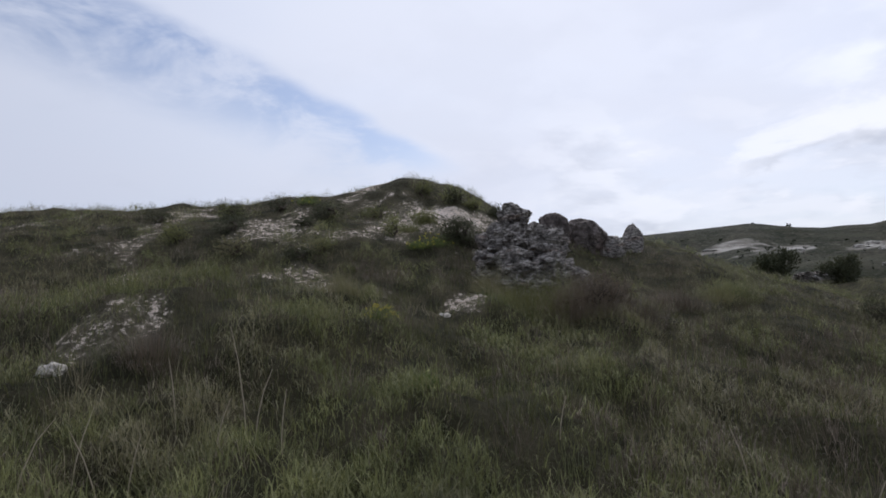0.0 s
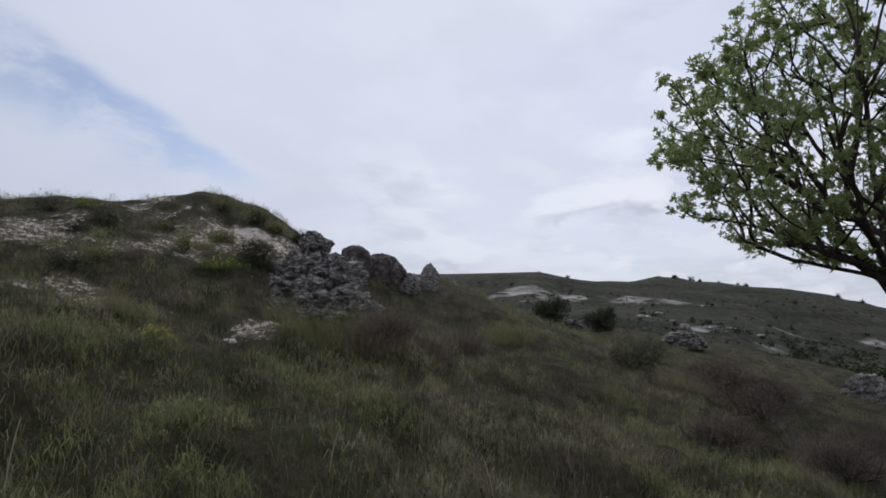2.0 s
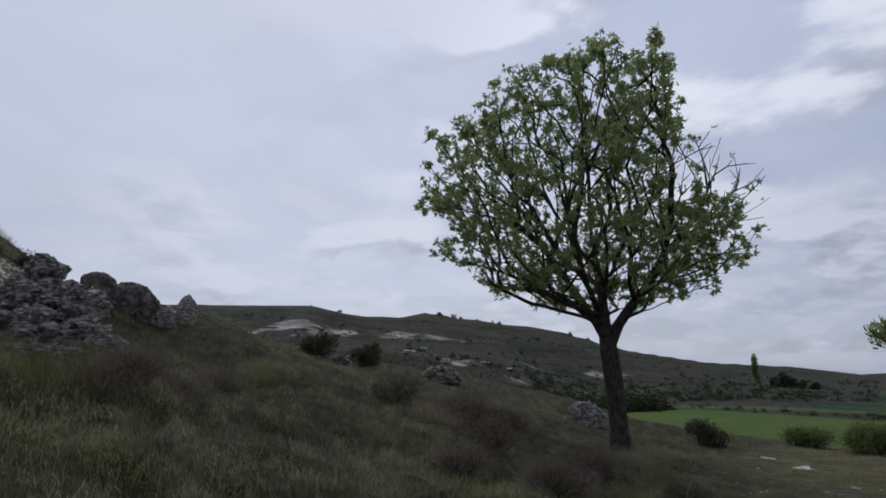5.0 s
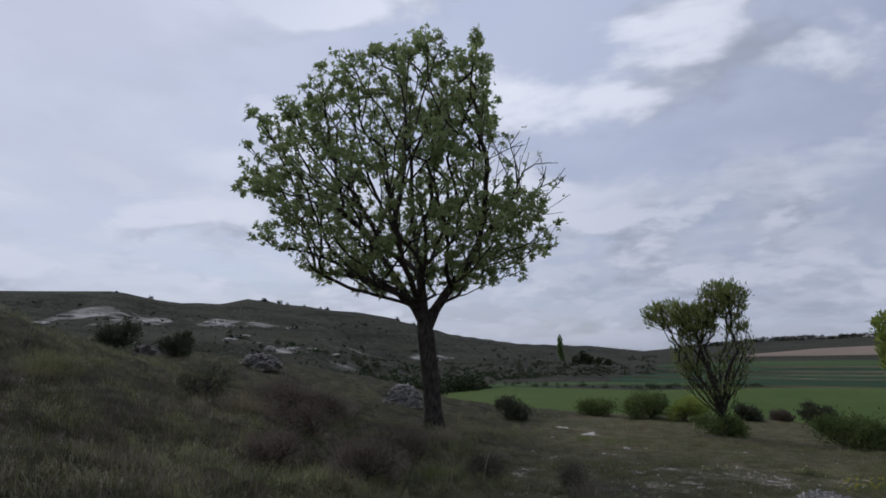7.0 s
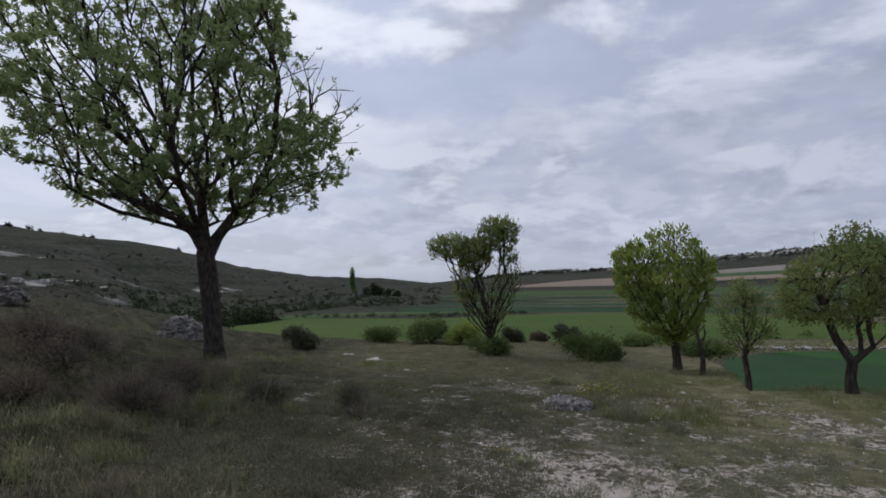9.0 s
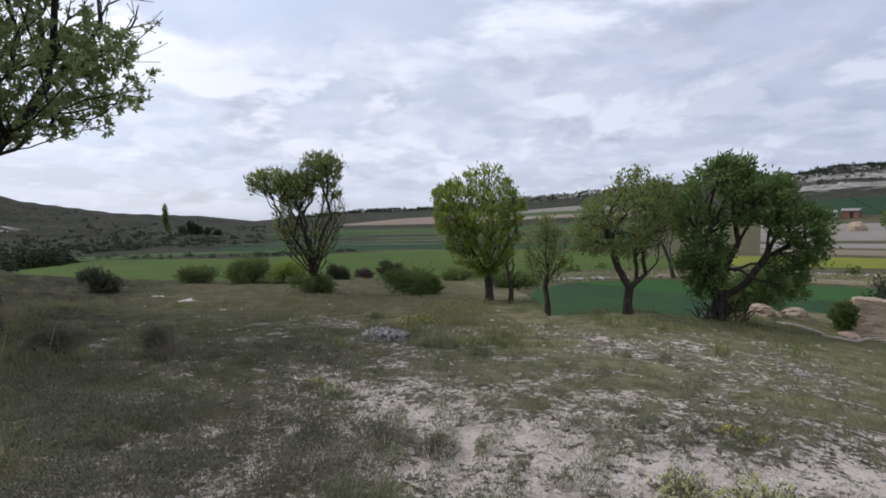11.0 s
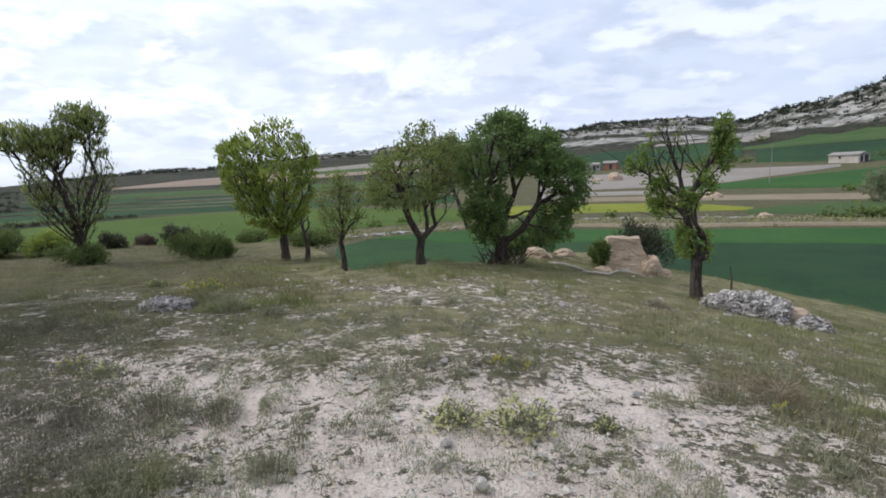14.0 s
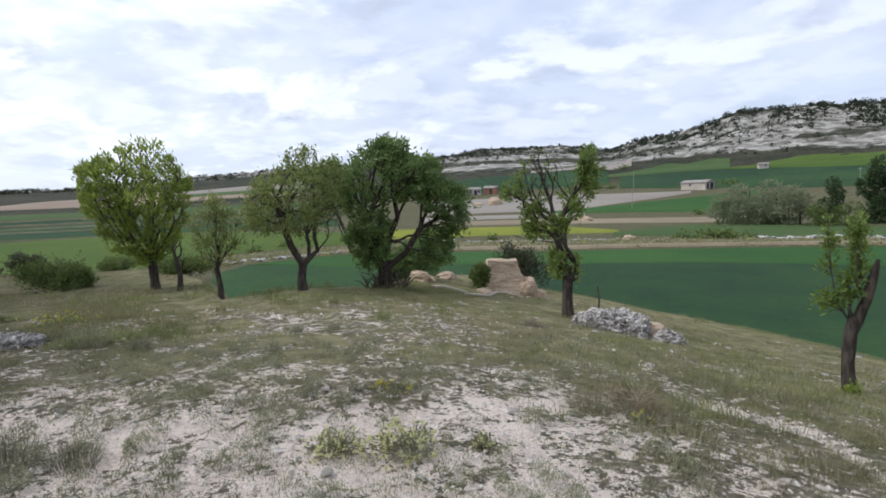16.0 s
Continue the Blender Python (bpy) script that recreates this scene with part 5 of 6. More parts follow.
# dead and half-dead bushes among the bank's grass: domes of thin twigs
for k, (b, r, w, h, leaf, label) in enumerate([
        (49.6, 8.3, 1.0, .62, BLADE_BROWN, "dense dome of purplish dead twigs in the grass"),
        (44.2, 9.9, 1.1, .65, BLADE_BROWN, "dome of arching dead stems in the grass"),
        (42.5, 12.4, 1.6, .9, BLADE_BROWN, "reddish dry bush with fine twigs on the bank"),
        (46.2, 12.8, 1.2, .7, BLADE_BROWN, "reddish dry bush with fine twigs on the bank"),
        (35.7, 12.3, 1.2, .75, LEAF_OLIVE, "dark low bush among the tussocks"),
        (41.9, 8.4, .9, .5, BLADE_BROWN, "dead brown bush among the tussocks"),
        (53.5, 10.4, .9, .5, BLADE_BROWN, "dead brown bush among the tussocks"),
        (60.5, 9.0, .6, .42, BLADE_HEATH, "grey twiggy bush at the edge of the turf"),
        (68.8, 8.6, .5, .45, BLADE_HEATH, "grey twiggy bush at the edge of the turf"),
        (12.4, 8.7, 1.3, .6, BLADE_BROWN, "purplish dead bush below the outcrop"),
        (2.0, 11.0, .8, .6, LEAF_OLIVE, "dark bush under the chalk scarp"),
        (141.6, 5.5, .5, .24, BLADE_STRAW, "bleached dry bush on the grassy slope")]):
    shrub("twiggy_bush", *along(b, r), w, h, label, leaf, 3 if leaf is BLADE_STRAW else 9, .06, .009, 360 + k, None, int(190 * w + 60), STALK if leaf is BLADE_STRAW else BARK_GREY, -.2)


# low dark scrub dotted over the mound
spots = np.random.default_rng(391)
for k in range(22):
    b, r = spots.uniform(-24, 6), spots.uniform(10.2, 13.2)
    shrub("low_scrub", *along(b, r), spots.uniform(.35, .8), spots.uniform(.2, .42), "low dark scrub on the chalky mound", (LEAF_OLIVE, BLADE_GREEN)[k % 2], 6, .05, .018, 392 + k, None, 60)


# ---------------------------------------------------------------- rocks and stones
def lump_mesh(name, size, seed, mat, detail=3, rough=.35, flat=.35, crust=0.0, box=0.0, broken=0.0):
    """A weathered block: a ball pushed in and out by noise, flattened below."""
    bm = bmesh.new()
    bmesh.ops.create_icosphere(bm, subdivisions=detail, radius=1.0)
    off = Vector((seed * 3.7, seed * 1.9, seed * .7))
    for v in bm.verts:
        n = v.co.normalized()
        k = 1 + rough * noise.noise(n * 1.4 + off) + rough * .55 * noise.noise(n * 3.1 + off) + rough * .3 * noise.noise(n * 7 + off)
        if box:
            k *= max(abs(n.x), abs(n.y), abs(n.z)) ** -box
        p = n * k
        p.z = max(p.z, -flat)
        v.co = (p.x * size[0], p.y * size[1], (p.z + flat) * size[2] / (1 + flat))
        if broken:
            q = v.co + Vector((noise.noise(v.co * 5 + off), noise.noise(v.co * 5 - off), .5 * noise.noise(v.co * 4 + off))) * .10
            ledge, chunk = noise.cell(Vector((3.3, 1.7, q.z * 7 + .8 * q.x)) + off), noise.cell(Vector((q.x * 5.5, q.y * 5.5, q.z * 9)) + off)
            chip = noise.cell(Vector((q.x * 13, q.y * 13, q.z * 22)) + off)
            flat_way = Vector((n.x, n.y, n.z * .35))
            v.co += flat_way * broken * (.9 * (ledge - .5) + .9 * (chunk - .5) + .45 * (chip - .5))
        if crust:
            low = min(size)
            q = v.co / low
            v.co += n * low * crust * (1.2 * noise.noise(q * 4.5 + off) + .8 * noise.noise(q * 9 + off) + 1.1 * (noise.voronoi(Vector((q.x * 3, q.y * 3, q.z * 5)) + off)[0][0] - .4))
    me = bpy.data.meshes.new(name)
    bm.to_mesh(me)
    bm.free()
    me.materials.append(mat)
    return me


def rock(name, x, y, size, seed, mat, label, detail=4, rough=.35, crust=.05, turn=0.0, sink=.1, tilt=0.0, flat=.35, box=0.0):
    ob = new(name, lump_mesh(name, size, seed, mat, detail, rough, flat, crust, box))
    ob.matrix_world = pose(x, y, float(height(x, y)) - sink, tilt, 0, turn)
    return tagged(ob, label, "rock")


PEBBLES = [lump_mesh("stone", (1, .8, .62), 40 + k, RUBBLE, 2, .5, .6) for k in range(7)]
PITTED_PEBBLES = [lump_mesh("stone", (1, .75, .5), 140 + k, PITTED, 2, .6, .6, 0, .4) for k in range(6)]
DARK_PEBBLES = [lump_mesh("stone", (1, .7, .5), 60 + k, ROCK, 2, .5, .6) for k in range(5)]


def rubble(name, b, r, wide, deep, tall, count, stone, label, seed, shapes=PEBBLES, core=RUBBLE, turn=0.0, peak=0.0, crust=.06):
    """A heap: a low core with loose stones bedded all over it."""
    x, y = along(b, r)
    root = empty(name, x, y, label, "rock heap", "", .05, -b + turn)
    part("core", lump_mesh("core", (wide * .46, deep * .46, tall * (.84 if crust < .1 else .95)), seed, core, 4 if crust < .1 else 5, .2, .12, crust), root)
    g = np.random.default_rng(seed)
    for k in range(count):
        a, q = g.uniform(0, 2 * math.pi), math.sqrt(g.uniform(0, .97))
        s = stone * g.uniform(.5, 1.5)
        z = tall * math.sqrt(1 - q ** 2) * g.uniform(.86, 1.0)
        ob = part("stone", shapes[k % len(shapes)], root)
        ob.matrix_local = pose(peak + q * wide * .5 * math.cos(a), q * deep * .5 * math.sin(a), z - s * .3, g.uniform(-35, 35), g.uniform(-35, 35), g.uniform(0, 360)) @ Matrix.Diagonal((s, s, s, 1))
    return root


# the outcrop on the bank: a stepped heap of bedded, broken tufa
def outcrop():
    root = empty("rock_outcrop", *along(7.9, 9.9), "craggy grey tufa outcrop with lichen on the bank", "rock", "", .12, -7.9)
    base = root.matrix_world
    g = np.random.default_rng(777)
    chips = [lump_mesh("slab", (1, .8, .34), 210 + k, (ROCK_PALE, ROCK, ROCK_PALE, ROCK, ROCK_RED)[k % 5], 3, .4, .5, 0, .4, .0) for k in range(10)]
    # bearing, distance, half width, half depth, height, top
    for k, (b, r, w, d, h, top) in enumerate([(6.75, 10.3, .33, .32, .55, 2.95), (5.6, 10.15, .44, .38, .8, 2.62), (7.9, 10.0, .40, .36, .8, 2.62), (9.6, 9.95, .30, .3, .7, 2.50), (4.9, 9.75, .40, .34, .8, 2.20), (7.0, 9.6, .46, .36, .85, 2.16), (9.4, 9.55, .42, .34, .8, 2.06), (11.2, 9.5, .34, .32, .7, 1.86)]):
        x, y = along(b, r)
        at = base.inverted() @ Vector((x, y, top - h))
        part("block", lump_mesh("block", (w, d, h), 80 + k, ROCK, 5, .2, .35, .05, .3, .075), root).location = at
        for i in range(24):
            a, q = g.uniform(math.pi * .95, 2.05 * math.pi), g.uniform(.2, 1.0)
            size = g.uniform(.04, .13)
            ob = part("slab", chips[int(g.integers(0, 10))], root)
            ob.matrix_local = pose(at.x + w * q * math.cos(a), at.y + d * q * math.sin(a), at.z + h * (1 - q ** 3) * g.uniform(.5, 1.0) - size * .2, g.uniform(-22, 22), g.uniform(-14, 22), g.uniform(0, 360)) @ Matrix.Diagonal((size, size, size, 1))


outcrop()
rock("boulder", *along(12.9, 12.7), (.38, .4, .72), 91, ROCK_RED, "rounded reddish boulder behind the outcrop", 5, .2, .04, 20, .1, 0, .5, .5)
rock("boulder", *along(10.4, 12.1), (.16, .3, .66), 92, ROCK_RED, "upright dark boulder behind the outcrop", 4, .16, .06, 50, .1, 0, .5, .4)
rock("boulder", *along(15.2, 12.9), (.22, .3, .5), 93, ROCK, "grey boulder beside the reddish one", 4, .16, .1, 80, .1, 0, .5, .4)
rock("pointed_rock", *along(17.35, 13.5), (.2, .24, .62), 94, ROCK, "pointed grey rock on the skyline", 4, .18, .04, 10)
rubble("stone_heap", 31.4, 21.3, 1.3, .7, .38, 90, .085, "dark heap of flat stones on the bank", 401, DARK_PEBBLES, ROCK, 12)
rubble("stone_heap", 40.3, 23.3, 1.5, 1.0, .62, 140, .085, "brownish heap of stones in the scrub", 402, PITTED_PEBBLES, ROCK)
rubble("stone_heap", 53.2, 19.0, 1.2, .95, .7, 240, .062, "pale heap of field stones beside the tree", 403, PITTED_PEBBLES, PITTED, 0, 0, .12)
rubble("stone_heap", 88.0, 9.3, .85, .5, .2, 90, .042, "low outcrop of pitted pale stone in the turf", 404, PITTED_PEBBLES, PITTED, 0, 0, .16)
rubble("stone_heap", 138.7, 10.3, 1.3, .85, .37, 300, .036, "mound of pitted white limestone rubble", 405, PITTED_PEBBLES, PITTED, 0, -.06, .16)
rock("stone", *along(141.6, 10.6), (.36, .28, .3), 96, EARTH, "pale block with an ochre top beside the rubble", 3, .4, .03, 30)
rock("stone", *along(143.6, 10.2), (.27, .22, .28), 97, ROCK, "dark pitted block beside the rubble", 4, .35, .08, 70)
rock("stone", *along(-.2, 8.0), (.08, .07, .07), 98, CHALK_STONE, "small white stone on the bank", 2, .4, 0, 0, .02)
rock("stone", *along(-30.6, 6.2), (.10, .08, .10), 99, CHALK_STONE, "white stone among the grass", 3, .4, .05, 0, .02)
rock("stone", *along(70.0, 17.6), (.42, .2, .07), 100, CHALK_STONE, "broken white stone slab in the turf", 4, .6, .12, 20, .05)
rock("stone", *along(67.6, 19.7), (.25, .16, .06), 101, CHALK_STONE, "broken white stone slab in the turf", 4, .6, .12, 60, .05)


def scatter_stones():
    """Loose white stones on the chalky turf."""
    g = np.random.default_rng(411)
    shapes = [lump_mesh("chalk_stone", (1, .75, .5), 120 + k, CHALK_STONE, 2, .4, .5) for k in range(5)]
    b, r = g.uniform(62, 165, 170), 2.2 + 14 * g.uniform(0, 1, 170) ** 1.3
    for k in range(len(b)):
        x, y = polar(b[k], r[k])
        if y - .3 * x > 1.5:
            continue
        s = g.uniform(.015, .05) * (1 + .04 * r[k])
        ob = new("chalk_stone", shapes[k % 5])
        ob.matrix_world = pose(x, y, float(height(x, y)) - s * .05, g.uniform(-12, 12), g.uniform(-12, 12), g.uniform(0, 360)) @ Matrix.Diagonal((s, s, s, 1))
        tagged(ob, "loose white chalk stone lying on the turf", "stone", "loose chalk stones")


scatter_stones()


# the remains of an earth wall, with fallen lumps and dead branches
def earth_wall():
    x, y = along(128.4, 16.0)
    bm = bmesh.new()
    bmesh.ops.create_cube(bm, size=1)
    bmesh.ops.subdivide_edges(bm, edges=bm.edges, cuts=11, use_grid_fill=True)
    for v in bm.verts:
        p = v.co.copy()
        h = p.z + .5
        k = 1.0 - .30 * h + .10 * noise.noise(p * 2.2 + Vector((4, 1, 7))) + .05 * noise.noise(p * 6) + .03 * noise.noise(p * 15)
        top = .06 * noise.noise(Vector((p.x * 3, p.y * 3, 2))) * (h > .9)
        lay = .006 * math.sin(h * 30)
        slope = .22 * (1 - h) ** 1.5 * (p.x > 0) + .05 * (1 - h) * (p.x < 0)
        v.co = (p.x * (1.08 + 1.6 * slope) * (k + lay) - .04 * h, p.y * .8 * (k + lay), (h + top) * .93 - .08)
    me = bpy.data.meshes.new("earth_wall")
    bm.to_mesh(me)
    bm.free()
    me.materials.append(EARTH)
    ob = new("earth_wall", me)
    ob.matrix_world = pose(x, y, float(height(x, y)), 0, 0, -122)
    tagged(ob, "eroded stub of a tan adobe wall", "ruin")


earth_wall()
for b, r, size, seed, label in [(130.7, 15.8, (.28, .26, .55), 1, "lump of fallen adobe leaning on the wall"), (131.6, 15.9, (.24, .2, .26), 2, "fallen lump of adobe"), (126.2, 17.2, (.22, .25, .34), 3, "low broken adobe block"), (126.6, 15.0, (.35, .22, .14), 4, "slumped adobe earth before the wall"), (120.6, 16.2, (.36, .3, .36), 5, "rounded tan boulder beside brushwood"), (122.9, 18.4, (.35, .3, .26), 7, "pale boulder behind the wall")]:
    rock("adobe_lump", *along(b, r), size, 130 + seed, EARTH, label, 4, .28, .03, seed * 40, .06)


def branch(name, pts, radii, label, mat=DRIFTWOOD, lift=.03):
    p = np.array([(*along(b, r), 0) for b, r, _ in pts])
    p[:, 2] = height(p[:, 0], p[:, 1]) + lift + np.array([q[2] for q in pts])
    ob = new(name, mesh_of(name, *tube(p, radii, 7), mat, True))
    return tagged(ob, label, "branch")


branch("dead_branch", [(121.8, 14.4, .02), (123.0, 14.3, .05), (124.3, 14.2, .02), (125.3, 14.0, .0)], [.028, .038, .034, .016], "bleached log lying in the grass")
branch("dead_branch", [(124.9, 13.6, .0), (126.0, 13.5, .01), (127.2, 13.6, .0), (127.8, 13.8, .08), (128.9, 14.0, .16)], [.02, .03, .035, .03, .015], "curved bleached branch on the turf")
branch("dead_branch", [(127.6, 14.6, .02), (128.8, 14.7, .06), (130.3, 14.6, .02)], [.02, .025, .015], "grey dead branch by the wall")
branch("dead_stick", [(137.3, 12.6, .0), (137.35, 12.6, .35), (137.2, 12.6, .6)], [.02, .018, .012], "thin dead stick standing in the grass", BARK_GREY)


def brushwood():
    root = empty("brushwood_heap", *along(117.6, 13.4), "heap of grey dead branches under the almond tree", "branches", "", 0, -117.6)
    g = np.random.default_rng(433)
    for k in range(46):
        a = g.uniform(-.9, .9)
        l = g.uniform(.5, 1.0)
        x0, y0 = g.uniform(-.45, .5), g.uniform(-.3, .3)
        p = [(x0, y0, .02), (x0 - l * .3 * math.sin(a), y0 + g.uniform(-.1, .1), l * .3), (x0 - l * .65 * math.sin(a), y0 + g.uniform(-.15, .15), l * .55 * math.cos(a))]
        part("stick", mesh_of("stick", *tube(p, [.014, .011, .005], 5), BARK_GREY, True), root)


brushwood()

# ---------------------------------------------------------------- small plants near the path
def cushion(name, b, r, wide, tall, leaf, flower, label, seed, blooms=60, leaves=500):
    """A low plant with a cap of flower heads."""
    x, y = along(b, r)
    root = empty(name, x, y, label, "plant", "", .01, -b)
    g = np.random.default_rng(seed)
    def dome(n, lo):
        w = g.normal(size=(n, 3))
        w[:, 2] = np.abs(w[:, 2])
        w /= np.linalg.norm(w, axis=1)[:, None]
        q = g.uniform(lo, 1, n)[:, None]
        return w * q * (wide * .5, wide * .5, tall) * (1 + .25 * np.sin(5 * np.arctan2(w[:, 1:2], w[:, :1]) + seed)), w
    p, w = dome(leaves, .2)
    part("foliage", leaf_mesh("foliage", p, w, .036, .013, leaf, g, -.1), root)["kind"] = "stuff"
    if flower is not None:
        p, w = dome(blooms, .85)
        p = np.repeat(p, 7, 0) + g.normal(0, .007, (blooms * 7, 3)) + (0, 0, .01)
        part("flower", leaf_mesh("flower", p, np.repeat(w, 7, 0), .018, .014, flower, g, 0), root)["kind"] = "stuff"
    return root


for k, (b, r, w, h, leaf, flower, n) in enumerate([
        (122.5, 3.85, .46, .15, BLADE_OLIVE, PALE_FLOWER, 120), (116.2, 3.9, .36, .11, BLADE_OLIVE, PALE_FLOWER, 50), (129.6, 4.0, .12, .07, BLADE_OLIVE, PALE_FLOWER, 18),
        (91.3, 10.6, .85, .16, LEAF_SHRUB, YELLOW, 90), (84.3, 5.8, .36, .12, BLADE_OLIVE, PALE_FLOWER, 22), (82.2, 6.2, .3, .12, BLADE_OLIVE, YELLOW, 16),
        (120.2, 5.2, .35, .06, BLADE_OLIVE, YELLOW, 26), (72.9, 8.3, .3, .1, BLADE_OLIVE, YELLOW, 10), (143.0, 5.0, .2, .07, BLADE_OLIVE, YELLOW, 8),
        (-5.8, 7.2, .34, .14, LEAF_SHRUB, YELLOW, 55), (-.6, 10.6, .6, .2, LEAF_SHRUB, YELLOW, 30), (-2.1, 10.5, .4, .16, LEAF_SHRUB, YELLOW, 16), (-11.7, 12.7, .5, .2, LEAF_SHRUB, YELLOW, 12),
        (87.0, 11.8, .4, .12, BLADE_OLIVE, PALE_FLOWER, 20), (80.5, 11.4, .5, .1, BLADE_OLIVE, PALE_FLOWER, 22), (-2.5, 5.2, .2, .12, LEAF_SHRUB, PALE_FLOWER, 6)]):
    cushion("flowering_plant", b, r, w, h, leaf, flower, "low cushion plant with yellow flower heads" if flower is YELLOW else "grey-green cushion plant with pale yellow flowers", 500 + k, n, int(300 + 900 * w))


def dry_bush(b, r, wide, tall, mat, label, seed, count=420):
    """A dome of thin dead stems."""
    x, y = along(b, r)
    g = np.random.default_rng(seed)
    a, q = g.uniform(0, 2 * np.pi, count), np.sqrt(g.uniform(0, 1, count))
    px, py = x + .34 * wide * q * np.cos(a), y + .26 * wide * q * np.sin(a)
    ob = blades("dry_bush", px, py, tall * g.uniform(.35, 1.15, count) * (1.15 - .35 * q), g.uniform(.0016, .0036, count), 1.3, mat, label, seed, out=(a, q))
    ob["kind"], ob["category"] = "", "shrub"
    del ob["kind"]


for k, (b, r, w, h, mat, label) in enumerate([
        (43.0, 15.0, 2.4, 1.25, BLADE_BROWN, "reddish dry bush on the bank"), (46.0, 13.6, 2.2, 1.1, BLADE_BROWN, "reddish dry bush on the bank"), (49.8, 9.0, 1.7, .75, BLADE_BROWN, "purplish brown dead bush in the grass"), (53.0, 11.2, 1.6, .75, BLADE_BROWN, "purplish brown dead bush in the grass"), (39.5, 12.0, 1.6, .7, BLADE_STRAW, "tussock of bent straw stems"), (57.0, 12.5, 1.3, .6, BLADE_STRAW, "tussock of bent straw stems"), (24.0, 11.0, 1.5, .6, BLADE_GREEN, "dark green tussock on the bank"), (20.0, 10.0, 1.3, .55, BLADE_BROWN, "brown dead tussock on the bank"),
        (44.8, 10.7, 1.1, .45, BLADE_STRAW, "tussock of bent straw stems"), (36.1, 15.0, 1.1, .42, BLADE_GREEN, "dark green tussock on the bank"), (69.4, 8.4, .45, .42, BLADE_GREY, "thin grey-brown bush on the turf"),
        (93.2, 8.8, .9, .36, BLADE_OLIVE, "olive tussock beside the low outcrop"), (94.3, 2.85, .4, .15, BLADE_OLIVE, "dark green tuft on the chalk"), (90.4, 3.35, .3, .2, BLADE_GREEN, "dark green tuft on the chalk"), (83.0, 4.6, .6, .18, BLADE_HEATH, "grey heath tuft on the chalk"), (86.0, 3.4, .5, .16, BLADE_HEATH, "grey heath tuft on the chalk"), (5.0, 9.05, 1.2, .6, BLADE_GREEN, "dark green tussock below the outcrop"), (10.5, 9.0, 1.2, .6, BLADE_GREEN, "dark green tussock below the outcrop"), (97.2, 8.3, .5, .2, BLADE_OLIVE, "olive tussock beside the stone heap"), (131.9, 9.3, .5, .24, BLADE_GREY, "dry grey tussock near the almond tree"),
        (143.0, 5.3, .6, .22, BLADE_STRAW, "pale dry tussock on the slope"), (138.5, 5.2, .6, .2, BLADE_GREEN, "green grass tussock on the slope"), (94.3, 4.3, .6, .15, BLADE_HEATH, "grey tussock on the chalk"),
        (100.2, 3.3, .45, .14, BLADE_OLIVE, "grey-green tussock on the chalk"), (89.5, 4.5, .7, .22, BLADE_HEATH, "grey dry tussock on the chalk"), (62.0, 11.0, .7, .3, BLADE_GREY, "grey tussock below the tree"),
        (56.0, 9.0, .8, .34, BLADE_GREEN, "dark green tussock below the tree"), (47.0, 7.4, .9, .36, BLADE_BROWN, "brown dead tussock on the bank"), (30.0, 7.0, .9, .3, BLADE_BROWN, "brown dead tussock on the bank"),
        (12.0, 8.5, 1.5, .75, BLADE_BROWN, "purplish dead stems below the outcrop"), (8.0, 8.6, 1.4, .65, BLADE_GREEN, "green tussock below the outcrop"), (16.0, 8.9, 1.4, .65, BLADE_BROWN, "purplish dead stems below the outcrop"),
        (-9.0, 8.2, 1.0, .34, BLADE_GREEN, "dark green tussock on the bank"), (1.5, 11.2, .7, .5, LEAF_OLIVE, "dark scrub under the chalk scarp"), (-24.0, 6.0, .8, .3, BLADE_BROWN, "brown dead tussock on the bank"),
        (4.6, 11.2, .7, .45, BLADE_GREEN, "dark green scrub under the chalk scarp"), (-3.0, 11.4, .7, .35, BLADE_GREEN, "dark green scrub under the chalk scarp"), (-1.2, 11.8, .6, .35, BLADE_GREEN, "dark green scrub under the chalk scarp")]):
    dry_bush(b, r, w, h, mat, label, 540 + k, int(300 + 720 * w))


def stalks():
    """Tall dead grass stalks that stand out singly."""
    g = np.random.default_rng(577)
    for b, r, h, s in [(-17.1, 4.7, .78, -.05), (-16.6, 4.75, .5, .06), (-14.6, 4.6, .42, .02), (-22.3, 5.1, .4, -.02), (-33.0, 4.4, .55, -.04), (-32.2, 4.3, .45, .1), (-29.0, 4.6, .42, .06), (-27.0, 4.2, .4, -.08), (-25.5, 4.3, .36, .04), (-19.5, 4.5, .34, .05), (-34.5, 4.1, .5, .05), (8.0, 4.6, .3, .03), (22.0, 4.4, .34, -.05), (30.0, 4.6, .3, .05), (57.5, 8.2, .4, .02), (60.5, 8.8, .45, .03), (35.0, 5.0, .32, .08)]:
        branch("grass_stalk", [(b, r, -.05), (b + s * 5, r, h * .35), (b + s * 13, r, h * .7), (b + s * 24, r + .02, h)], [.0040, .0036, .003, .0018], "single tall dry grass stalk", STALK, .0)


stalks()


